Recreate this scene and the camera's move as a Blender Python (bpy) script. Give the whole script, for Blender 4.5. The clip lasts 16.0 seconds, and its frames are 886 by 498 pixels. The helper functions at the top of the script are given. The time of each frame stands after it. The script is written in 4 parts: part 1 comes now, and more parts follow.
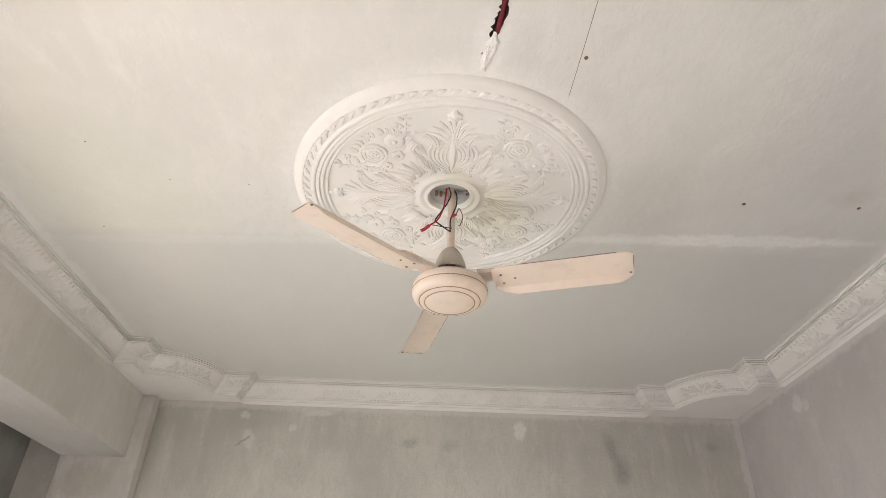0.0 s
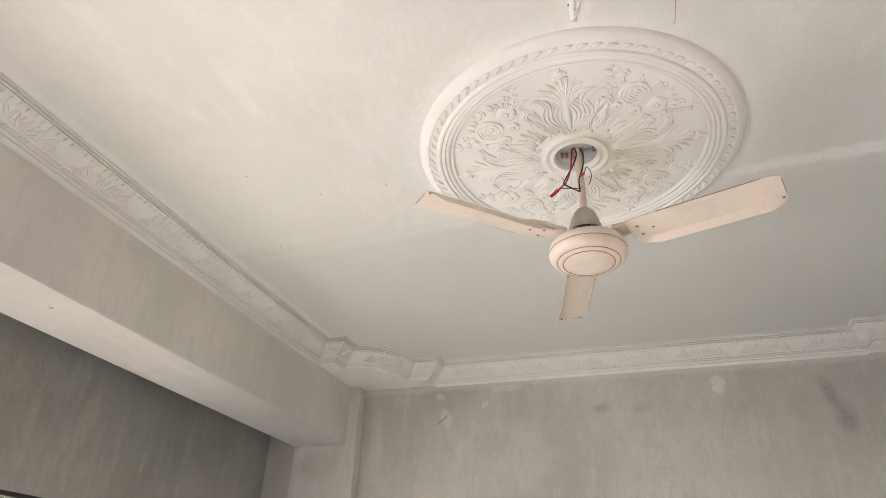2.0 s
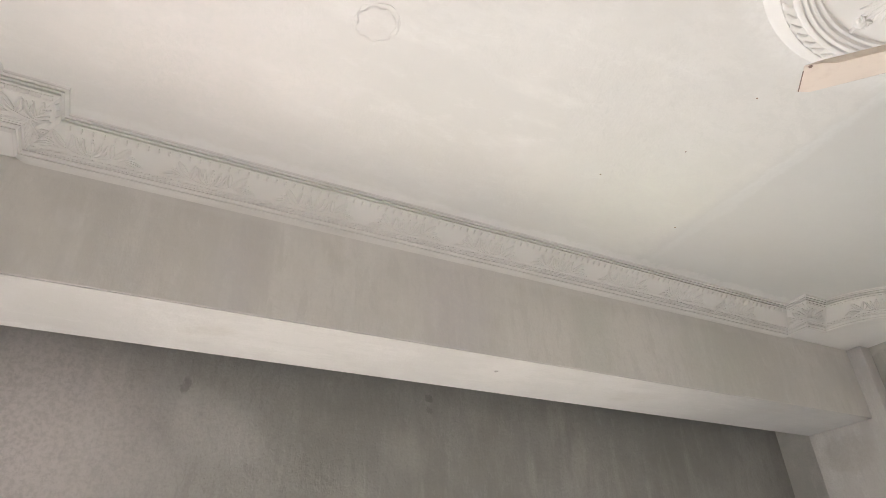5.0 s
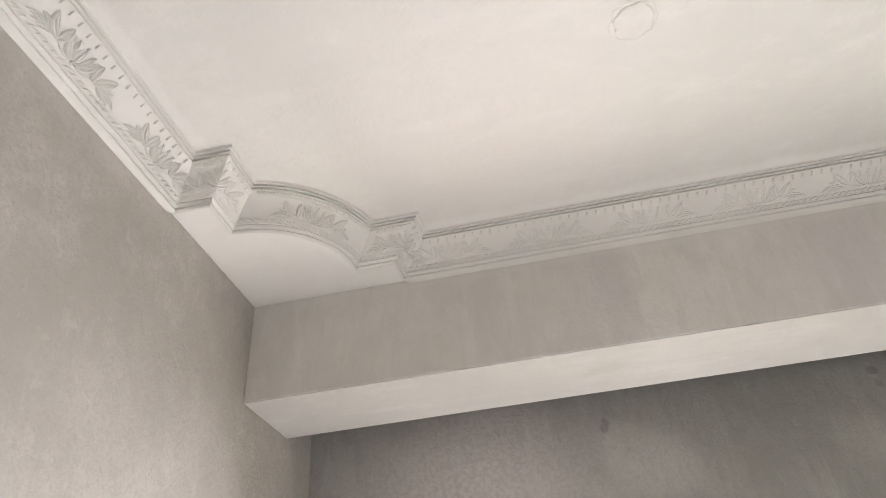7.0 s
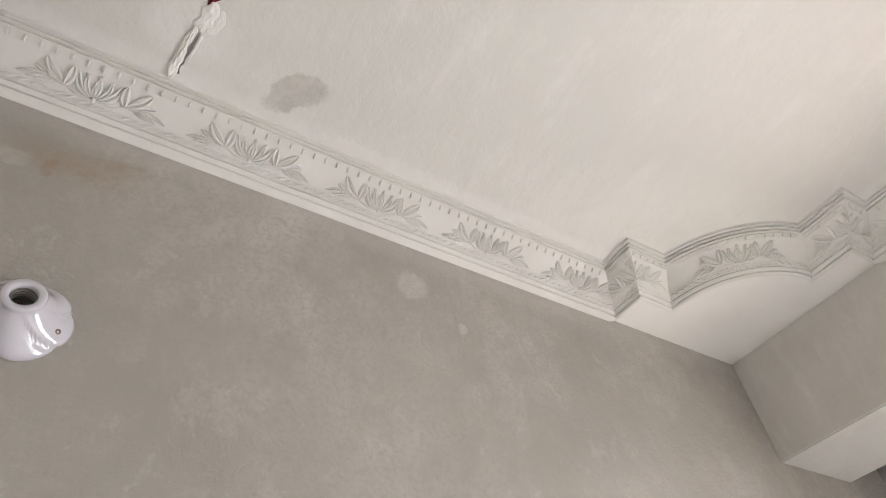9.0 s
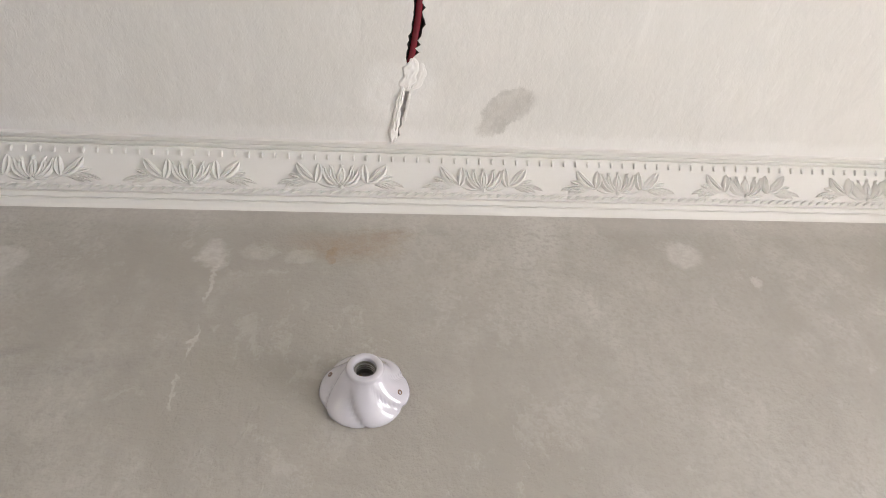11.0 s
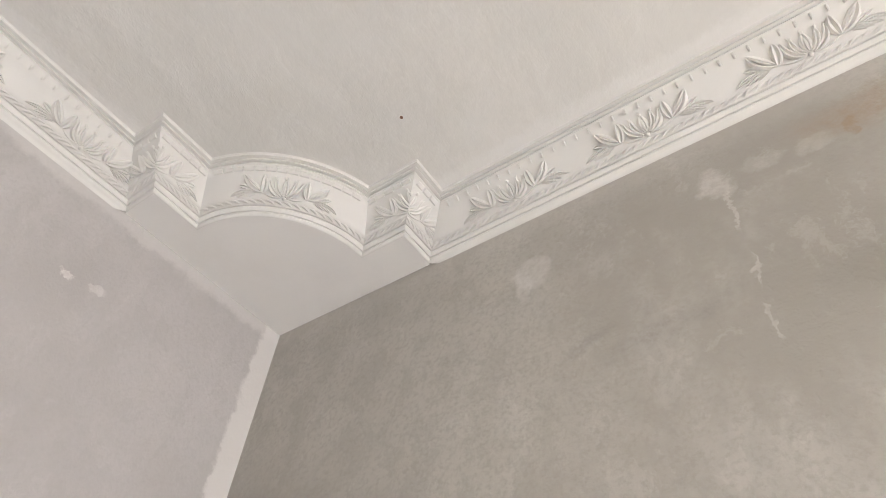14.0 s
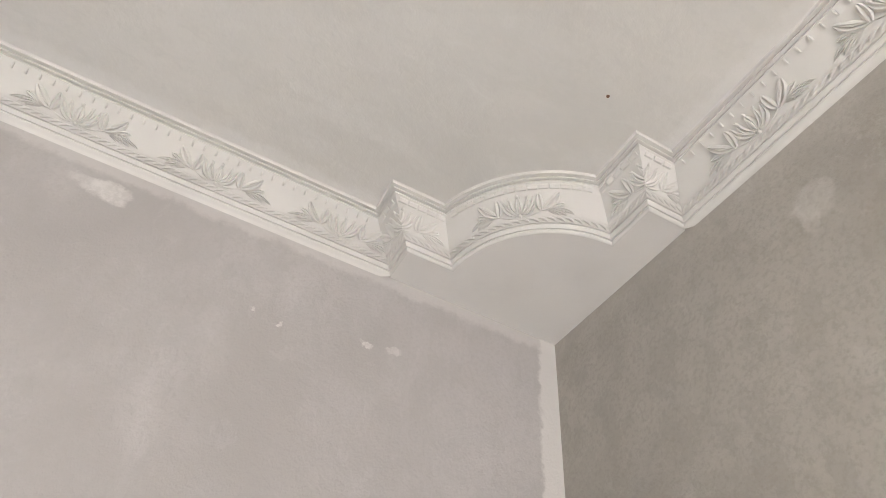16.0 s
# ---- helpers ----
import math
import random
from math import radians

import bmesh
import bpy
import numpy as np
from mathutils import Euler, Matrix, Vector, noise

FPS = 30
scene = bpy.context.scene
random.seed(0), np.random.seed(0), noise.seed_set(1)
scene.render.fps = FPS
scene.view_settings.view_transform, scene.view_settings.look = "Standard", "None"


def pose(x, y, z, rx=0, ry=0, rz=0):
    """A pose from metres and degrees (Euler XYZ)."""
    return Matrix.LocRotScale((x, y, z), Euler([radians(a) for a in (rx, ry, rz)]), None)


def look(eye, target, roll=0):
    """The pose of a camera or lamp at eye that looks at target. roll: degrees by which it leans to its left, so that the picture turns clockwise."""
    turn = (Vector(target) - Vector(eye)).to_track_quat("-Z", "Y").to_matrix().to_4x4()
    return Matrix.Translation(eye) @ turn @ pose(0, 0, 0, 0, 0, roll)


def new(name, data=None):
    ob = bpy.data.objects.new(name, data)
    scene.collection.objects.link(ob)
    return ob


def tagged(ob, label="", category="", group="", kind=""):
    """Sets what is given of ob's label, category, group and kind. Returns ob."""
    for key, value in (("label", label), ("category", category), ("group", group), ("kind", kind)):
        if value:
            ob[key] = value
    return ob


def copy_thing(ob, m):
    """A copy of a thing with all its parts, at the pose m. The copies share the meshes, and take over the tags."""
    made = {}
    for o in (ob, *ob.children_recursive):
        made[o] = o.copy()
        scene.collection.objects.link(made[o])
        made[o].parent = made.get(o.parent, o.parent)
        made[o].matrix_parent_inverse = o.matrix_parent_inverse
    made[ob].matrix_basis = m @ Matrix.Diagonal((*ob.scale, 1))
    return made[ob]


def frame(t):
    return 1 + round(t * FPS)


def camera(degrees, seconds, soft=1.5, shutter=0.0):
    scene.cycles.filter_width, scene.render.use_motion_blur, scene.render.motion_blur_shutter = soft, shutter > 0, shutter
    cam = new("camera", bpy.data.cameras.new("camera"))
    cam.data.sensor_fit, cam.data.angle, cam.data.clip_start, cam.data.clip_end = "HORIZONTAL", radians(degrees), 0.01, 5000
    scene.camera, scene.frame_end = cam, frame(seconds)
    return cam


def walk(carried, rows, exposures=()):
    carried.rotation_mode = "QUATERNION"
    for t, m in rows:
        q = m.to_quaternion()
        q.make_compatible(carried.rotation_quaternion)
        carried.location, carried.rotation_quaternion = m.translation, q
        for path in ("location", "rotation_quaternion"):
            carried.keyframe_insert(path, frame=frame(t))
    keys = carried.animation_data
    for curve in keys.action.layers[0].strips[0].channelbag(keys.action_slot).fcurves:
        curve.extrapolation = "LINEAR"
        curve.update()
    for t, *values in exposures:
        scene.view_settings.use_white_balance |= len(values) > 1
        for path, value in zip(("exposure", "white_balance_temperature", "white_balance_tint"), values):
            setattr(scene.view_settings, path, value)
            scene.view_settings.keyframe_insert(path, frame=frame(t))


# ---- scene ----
cam = camera(70.4, 16.0, soft=0.8)
PATH = [
    (0, (-0.013, -1.792, 1.489), (0.018, -0.113, 2.576), 1.6),
    (0.5, (-0.009, -1.79, 1.483), (-0.072, -0.109, 2.564), 0.7),
    (1, (0.033, -1.791, 1.481), (-0.145, -0.107, 2.545), 0.5),
    (1.5, (0.098, -1.8, 1.481), (-0.251, -0.132, 2.529), 1.1),
    (2, (0.172, -1.794, 1.467), (-0.385, -0.159, 2.473), 1.8),
    (2.5, (0.179, -1.727, 1.46), (-0.544, -0.156, 2.465), 1.3),
    (3, (0.13, -1.627, 1.47), (-0.707, -0.15, 2.528), 1.0),
    (3.2, (0.117, -1.599, 1.472), (-0.754, -0.155, 2.548), 1.2),
    (5.3, (0.098, -1.52, 1.556), (-1.466, -0.858, 2.612), -3.1),
    (5.5, (0.097, -1.529, 1.546), (-1.492, -0.972, 2.626), -3.3),
    (6, (0.073, -1.503, 1.549), (-1.551, -1.23, 2.683), -3.2),
    (6.5, (0.086, -1.517, 1.548), (-1.555, -1.497, 2.692), -4.6),
    (7, (0.117, -1.525, 1.54), (-1.488, -1.75, 2.712), -5.4),
    (7.5, (0.243, -1.559, 1.554), (-1.312, -1.958, 2.747), -7.6),
    (8, (0.254, -1.568, 1.553), (-1.13, -2.263, 2.819), -7.9),
    (8.5, (0.218, -1.524, 1.55), (-0.838, -2.534, 2.916), -6.3),
    (9, (0.204, -1.511, 1.541), (-0.617, -2.633, 2.979), -7.0),
    (9.2, (0.194, -1.512, 1.535), (-0.537, -2.668, 2.994), -7.2),
    (11.3, (0.382, -1.586, 1.566), (0.235, -2.887, 3.077), -6.7),
    (11.5, (0.41, -1.586, 1.569), (0.34, -2.899, 3.076), -6.1),
    (12, (0.459, -1.598, 1.567), (0.621, -2.904, 3.072), -4.1),
    (12.5, (0.509, -1.608, 1.567), (0.903, -2.87, 3.068), -0.9),
    (13, (0.562, -1.617, 1.563), (1.136, -2.826, 3.049), 1.2),
    (13.5, (0.602, -1.628, 1.565), (1.341, -2.745, 3.051), 3.3),
    (14, (0.647, -1.625, 1.563), (1.485, -2.67, 3.048), 5.1),
    (14.5, (0.657, -1.59, 1.579), (1.665, -2.517, 3.037), 7.1),
    (15, (0.678, -1.572, 1.571), (1.772, -2.367, 3.045), 6.6),
    (15.5, (0.71, -1.532, 1.555), (1.886, -2.209, 3.024), 5.6),
    (16, (0.708, -1.541, 1.564), (1.98, -2.103, 3.002), 6.0),
]
walk(cam, [(t, look(eye, target, roll)) for t, eye, target, roll in PATH],
     [(0.0, 3.14, 6720, 11.5), (3.2, 3.08, 6560, 11), (6.5, 3.10, 6380, 11), (9.2, 3.0, 6420, 10.5), (11.5, 3.40, 6420, 10.5), (14.5, 3.6, 6560, 10.5), (16.0, 3.5, 6600, 10)])

# ---- world and light ----
world = bpy.data.worlds.new("sky")
scene.world = world
world.use_nodes = True
sky = world.node_tree.nodes.new("ShaderNodeTexSky")
sky.sky_type, sky.sun_disc = "NISHITA", False
sky.sun_elevation, sky.sun_rotation = radians(69), radians(275)
world.node_tree.links.new(sky.outputs[0], world.node_tree.nodes["Background"].inputs[0])
world.node_tree.nodes["Background"].inputs[1].default_value = 0.12
sun = new("sun", bpy.data.lights.new("sun", "SUN"))
sun.data.energy, sun.data.angle, sun.data.color = 3.6, radians(0.5), (1, 0.96, 0.93)
sun.matrix_world = look((-3.58, 0.3, 9.33), (0, -0.1, 0))


def window_light(name, x, way, y, width, watts, tint, drop=-0.12):
    """Daylight that enters by a window, or by one half of it; the east one is added fill."""
    lamp = new(name, bpy.data.lights.new(name, "AREA"))
    lamp.data.shape, lamp.data.size, lamp.data.size_y = "RECTANGLE", width, 0.98
    lamp.data.energy, lamp.data.color = watts, tint
    lamp.matrix_world = look((x, y, 1.30), (x + way, y, 1.30 - drop))


# ---- the room in numbers ----
H = 2.95                                  # ceiling
X_W, X_E, Y_S, Y_N = -1.807, 2.013, -2.544, 2.184
HC, C, D, U1, U2 = 0.122, 0.123, 0.117, 0.706, 0.542   # cornice: drop, reach; corner blocks
Z_BEAM, BEAM_T = 2.444, 0.383
COL_E, COL_G = 0.087, 0.080               # column at the beam's north end
X_BACK = -2.45                            # wall behind the beam
WIN = (-2.28, 0.75, 0.78, 1.870)          # window behind the beam: y0, y1, z0, z1
ADDED_WIN_E = (-1.60, 1.00, 0.78, 1.895)        # unseen window added opposite, for fill light
MED = (0.041, 0.077)                        # ceiling rose
MID = 0.430                               # corner curve's crest, along each wall
SAG = (MID - (U2 + C + D) / 2) * math.sqrt(2)
CHORD = (U2 - C - D) * math.sqrt(2)
RAD = CHORD ** 2 / (8 * SAG) + SAG / 2
CEN = MID - RAD / math.sqrt(2)

window_light("window_light_south", X_BACK + 0.02, 1, -1.47, 1.50, 9.8, (1.0, 0.945, 0.965), 0.56)
window_light("window_light_north", X_BACK + 0.02, 1, 0.02, 1.30, 3.8, (0.94, 0.985, 0.90), 0.60)
# weak fill lamp in the added east opening; no source is known there
window_light("fill_light_east", X_E - 0.02, -1, -0.30, 2.4, 0.1, (0.99, 0.95, 0.93))


# ---- materials ----
class Nodes:
    """A node material with a few shorthands."""

    def __init__(self, name, rough=0.8, metal=0.0):
        self.mat = bpy.data.materials.new(name)
        self.mat.use_nodes = True
        self.tree = self.mat.node_tree
        self.bsdf = self.tree.nodes["Principled BSDF"]
        self.bsdf.inputs["Roughness"].default_value = rough
        self.bsdf.inputs["Metallic"].default_value = metal

    def add(self, kind, **values):
        node = self.tree.nodes.new(kind)
        for key, value in values.items():
            node.inputs[key].default_value = value
        return node

    def link(self, a, b):
        self.tree.links.new(a, b)

    def position(self):
        return self.add("ShaderNodeNewGeometry").outputs["Position"]

    def own(self):
        return self.add("ShaderNodeTexCoord").outputs["Object"]

    def math(self, op, a, b=0.0, clamp=False):
        node = self.add("ShaderNodeMath")
        node.operation, node.use_clamp = op, clamp
        for n, v in enumerate((a, b)):
            if isinstance(v, (int, float)):
                node.inputs[n].default_value = v
            else:
                self.link(v, node.inputs[n])
        return node.outputs[0]

    def scaled(self, vector, scale, offset=(0, 0, 0)):
        node = self.add("ShaderNodeMapping")
        node.inputs["Scale"].default_value = scale
        node.inputs["Location"].default_value = offset
        self.link(vector, node.inputs["Vector"])
        return node.outputs[0]

    def noise(self, vector, scale, detail=4.0, rough=0.55):
        node = self.add("ShaderNodeTexNoise", Scale=scale, Detail=detail, Roughness=rough)
        self.link(vector, node.inputs["Vector"])
        return node

    def ramp(self, value, lo, hi, a=0.0, b=1.0):
        node = self.add("ShaderNodeMapRange")
        node.interpolation_type = "SMOOTHSTEP"
        for n, v in enumerate((lo, hi, a, b)):
            node.inputs[1 + n].default_value = v
        self.link(value, node.inputs[0])
        return node.outputs[0]

    def mix(self, factor, a, b):
        node = self.add("ShaderNodeMix")
        node.data_type = "RGBA"
        for slot, v in ((0, factor), (6, a), (7, b)):
            if isinstance(v, (int, float)):
                node.inputs[slot].default_value = v
            elif isinstance(v, tuple):
                node.inputs[slot].default_value = (*v, 1)
            else:
                self.link(v, node.inputs[slot])
        return node.outputs[2]

    def bump(self, height, strength, distance, under=None):
        node = self.add("ShaderNodeBump", Strength=strength, Distance=distance)
        self.link(height, node.inputs["Height"])
        if under:
            self.link(under, node.inputs["Normal"])
        return node.outputs[0]

    def done(self, colour, normal=None):
        if isinstance(colour, tuple):
            self.bsdf.inputs["Base Color"].default_value = (*colour, 1)
        else:
            self.link(colour, self.bsdf.inputs["Base Color"])
        if normal:
            self.link(normal, self.bsdf.inputs["Normal"])
        return self.mat


def spot(n, wavy, centre, radii, turn=0.0, soft=0.35):
    """A mask with a ragged rim: 1 inside an ellipse of the given radii round centre, turned about the thin axis."""
    node = n.add("ShaderNodeVectorMath")
    node.operation = "SUBTRACT"
    n.link(wavy, node.inputs[0])
    node.inputs[1].default_value = centre
    thin = [k for k in range(3) if radii[k] > 5][0]
    spin = n.add("ShaderNodeVectorRotate")
    spin.rotation_type = "XYZ"[thin] + "_AXIS"
    spin.inputs["Angle"].default_value = turn
    n.link(node.outputs[0], spin.inputs["Vector"])
    size = n.add("ShaderNodeVectorMath")
    size.operation = "DIVIDE"
    n.link(spin.outputs[0], size.inputs[0])
    size.inputs[1].default_value = radii
    far = n.add("ShaderNodeVectorMath")
    far.operation = "LENGTH"
    n.link(size.outputs[0], far.inputs[0])
    return n.ramp(far.outputs["Value"], 1.0 - soft, 1.0 + soft * 0.6, 1.0, 0.0)


def ragged(n, pos, amount, scale):
    """The position pushed about by noise, for uneven outlines."""
    wob = n.noise(pos, scale, 5.0, 0.65)
    shift = n.add("ShaderNodeVectorMath")
    shift.operation = "SUBTRACT"
    n.link(wob.outputs["Color"], shift.inputs[0])
    shift.inputs[1].default_value = (0.5, 0.5, 0.5)
    more = n.add("ShaderNodeVectorMath")
    more.operation = "MULTIPLY_ADD"
    n.link(shift.outputs[0], more.inputs[0])
    more.inputs[1].default_value = (amount, amount, amount)
    n.link(pos, more.inputs[2])
    return more.outputs[0]


def plaster(name, base, dark, light, spots=(), bands=(), streak=(3, 3, 0.5), rough=0.85, grain=1.0):
    """Skimmed cement or gypsum: cloudy patches, trowel streaks, fine grain, and tinted spots and bands (putty, stains,
    painted light).
    """
    n = Nodes(name, rough)
    pos = n.position()
    cloud = n.noise(pos, 1.3, 5.0, 0.6).outputs[0]
    blot = n.noise(pos, 6.5, 6.0, 0.65).outputs[0]
    fine = n.noise(pos, 95.0, 3.0, 0.6).outputs[0]
    run = n.noise(n.scaled(pos, streak), 4.0, 4.0, 0.6).outputs[0]
    colour = n.mix(n.ramp(cloud, 0.35, 0.68), base, dark)
    colour = n.mix(n.ramp(run, 0.50, 0.78, 0.0, 0.55), colour, light)
    colour = n.mix(n.ramp(blot, 0.56, 0.75, 0.0, 0.5), colour, dark)
    brush = n.noise(ragged(n, n.scaled(pos, tuple(0.4 + 0.6 * v for v in streak)), 0.25, 5.0), 9.0, 7.0, 0.72).outputs[0]
    colour = n.mix(n.ramp(brush, 0.50, 0.60, 0.0, 0.42), colour, dark)
    colour = n.mix(n.ramp(brush, 0.44, 0.36, 0.0, 0.24), colour, light)
    colour = n.mix(n.ramp(fine, 0.42, 0.72, 0.0, 0.42 * grain), colour, dark)
    wavy = ragged(n, ragged(n, pos, 0.07, 13.0), 0.03, 45.0)
    worn = n.ramp(n.noise(pos, 55.0, 5.0, 0.75).outputs[0], 0.38, 0.60, 0.60, 1.0)
    for centre, radii, tint, amount, turn, soft in spots:
        mask = n.math("MULTIPLY", n.math("MULTIPLY", spot(n, wavy, centre, radii, turn, soft), amount), worn)
        colour = n.mix(mask, colour, tint)
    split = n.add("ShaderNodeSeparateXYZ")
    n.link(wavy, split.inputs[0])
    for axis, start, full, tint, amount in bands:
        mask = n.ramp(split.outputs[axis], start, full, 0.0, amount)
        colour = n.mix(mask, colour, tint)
    relief = n.bump(blot, 0.20, 0.02)
    relief = n.bump(brush, 0.32, 0.008, relief)
    relief = n.bump(n.noise(pos, 38.0, 5.0, 0.7).outputs[0], 0.40 * grain, 0.006, relief)
    relief = n.bump(fine, 0.42 * grain, 0.002, relief)
    return n.done(colour, relief)


PUTTY = (0.66, 0.64, 0.615)
GREY = (0.455, 0.430, 0.393)
GREY_D = (0.355, 0.332, 0.298)
GREY_L = (0.560, 0.536, 0.502)
BIG = 50.0


def on_x(y, z, ry, rz, x, tint=PUTTY, amount=0.6, turn=0.0, soft=0.35):
    return ((x, y, z), (BIG, ry, rz), tint, amount, turn, soft)


def on_y(x, z, rx, rz, y, tint=PUTTY, amount=0.6, turn=0.0, soft=0.35):
    return ((x, y, z), (rx, BIG, rz), tint, amount, turn, soft)


def on_z(x, y, rx, ry, tint=PUTTY, amount=0.6, turn=0.0, soft=0.35):
    return ((x, y, H), (rx, ry, BIG), tint, amount, turn, soft)


DAMP, SOOT = (0.33, 0.24, 0.16), (0.20, 0.195, 0.185)
UNDER = H - HC - 0.022
TOP_BAND = (2, UNDER - 0.034, UNDER - 0.004, PUTTY, 0.42)
SOUTH_BAND = (2, UNDER - 0.075, UNDER - 0.004, (0.56, 0.535, 0.50), 0.30)

m_south = plaster("grey cement skim south", GREY, GREY_D, GREY_L, [
    on_y(1.113, 2.624, 0.050, 0.050, Y_S, amount=0.42), on_y(1.14, 2.588, 0.02, 0.05, Y_S, amount=0.35),
    on_y(0.678, 2.655, 0.035, 0.050, Y_S, amount=0.50), on_y(0.670, 2.558, 0.005, 0.07, Y_S, amount=0.42),
    on_y(0.674, 2.398, 0.004, 0.045, Y_S, amount=0.45), on_y(0.679, 2.283, 0.005, 0.040, Y_S, amount=0.4),
    on_y(0.486, 2.650, 0.035, 0.025, Y_S, amount=0.26), on_y(0.58, 2.658, 0.04, 0.025, Y_S, amount=0.18),
    on_y(-0.438, 2.668, 0.045, 0.050, Y_S, amount=0.42), on_y(-0.586, 2.569, 0.014, 0.02, Y_S, amount=0.4),
    on_y(0.39, 2.683, 0.12, 0.045, Y_S, DAMP, 0.55, 0.1, 0.9), on_y(0.30, 2.728, 0.07, 0.03, Y_S, DAMP, 0.5, 0, 0.9),
    on_y(0.425, 2.658, 0.012, 0.028, Y_S, DAMP, 0.6, 0.3, 0.4),
    on_y(0.85, 2.338, 0.16, 0.03, Y_S, SOOT, 0.22, -0.2, 0.8), on_y(1.0, 2.368, 0.06, 0.015, Y_S, SOOT, 0.25, -0.3, 0.8),
], [SOUTH_BAND], streak=(1.2, 3, 0.7), grain=1.5)
m_east = plaster("pale cement skim east", (0.452, 0.430, 0.422), (0.395, 0.374, 0.360), (0.515, 0.492, 0.486), [
    on_x(-1.19, 2.73, 0.055, 0.035, X_E, amount=0.85), on_x(-1.14, 2.735, 0.05, 0.02, X_E, amount=0.5),
    on_x(-1.925, 2.562, 0.018, 0.008, X_E, amount=0.9), on_x(-2.0, 2.58, 0.02, 0.008, X_E, amount=0.5),
    on_x(-1.69, 2.53, 0.012, 0.008, X_E, amount=0.8), on_x(-1.62, 2.54, 0.008, 0.006, X_E, amount=0.7),
    on_x(1.494, 2.69, 0.05, 0.05, X_E, amount=0.5), on_x(1.42, 2.66, 0.03, 0.03, X_E, amount=0.4),
], [TOP_BAND, (1, Y_S + 0.075, Y_S + 0.055, PUTTY, 0.8)], streak=(3, 1.2, 0.6))
m_north = plaster("grey cement skim north", (0.52, 0.505, 0.465), (0.40, 0.39, 0.36), (0.61, 0.59, 0.555), [
    on_y(0.585, 2.705, 0.040, 0.060, Y_N, amount=0.8), on_y(-1.121, 2.595, 0.045, 0.075, Y_N, amount=0.55, turn=0.4),
    on_y(-0.858, 2.677, 0.030, 0.022, Y_N, amount=0.6), on_y(-1.17, 2.75, 0.030, 0.022, Y_N, amount=0.6),
    on_y(-0.70, 2.775, 0.10, 0.02, Y_N, amount=0.6), on_y(-1.155, 2.585, 0.055, 0.012, Y_N, SOOT, 0.6, 0.5),
    on_y(-0.115, 2.605, 0.06, 0.035, Y_N, SOOT, 0.55, 0.1, 0.7), on_y(0.14, 2.60, 0.06, 0.03, Y_N, SOOT, 0.3, 0.2, 0.8),
    on_y(1.16, 2.61, 0.05, 0.10, Y_N, SOOT, 0.60, 0.3, 0.8), on_y(1.21, 2.47, 0.06, 0.09, Y_N, SOOT, 0.6, 0, 0.8),
    on_y(1.80, 2.64, 0.05, 0.03, Y_N, SOOT, 0.35, 0.0, 0.8), on_y(-0.8, 2.42, 0.12, 0.09, Y_N, SOOT, 0.25, 0, 0.8),
    on_y(-1.62, 2.45, 0.05, 0.25, Y_N, PUTTY, 0.3, 0, 0.6), on_y(0.9, 2.45, 0.06, 0.25, Y_N, PUTTY, 0.22, 0, 0.7),
], [TOP_BAND, (0, X_E - 0.05, X_E - 0.035, PUTTY, 0.5)], streak=(2.4, 3, 0.4))
m_beam = plaster("grey cement skim beam", (0.66, 0.635, 0.605), (0.56, 0.54, 0.51), (0.71, 0.69, 0.66), [
    on_x(-1.768, 2.655, 0.045, 0.045, X_W, amount=0.45), on_x(-1.01, 2.69, 0.045, 0.040, X_W, amount=0.4),
    # soft areas, pinkish south to greenish north: tint of the daylight put into the colour
    on_x(-1.25, 2.62, 0.10, 0.30, X_W, (0.55, 0.53, 0.53), 0.5, 0.0, 0.8), on_x(-0.45, 2.60, 0.16, 0.30, X_W, (0.56, 0.53, 0.54), 0.6, 0.0, 0.8),
    on_x(0.25, 2.60, 0.12, 0.30, X_W, (0.55, 0.55, 0.505), 0.6, 0.0, 0.8), on_x(1.0, 2.60, 0.25, 0.30, X_W, (0.53, 0.53, 0.48), 0.6, 0.0, 0.8),
    on_x(-0.15, 2.72, 0.10, 0.03, X_W, amount=0.25), on_x(0.55, 2.70, 0.2, 0.03, X_W, amount=0.25),
], [TOP_BAND], streak=(3, 3.0, 0.35), grain=0.6)
m_under = plaster("white painted beam underside", (0.58, 0.565, 0.55), (0.51, 0.50, 0.485), (0.63, 0.615, 0.60), [
    ((-1.95, -0.18, Z_BEAM), (0.012, 0.012, BIG), SOOT, 0.8, 0, 0.3), ((-1.98, -1.3, Z_BEAM), (0.05, 0.10, BIG), GREY, 0.4, 0.4, 0.6),
    ((-2.0, 0.6, Z_BEAM), (0.06, 0.16, BIG), GREY, 0.35, 0.3, 0.6), ((-1.92, 1.4, Z_BEAM), (0.05, 0.12, BIG), GREY, 0.3, 0.2, 0.6),
], streak=(3, 0.6, 3), grain=0.6)
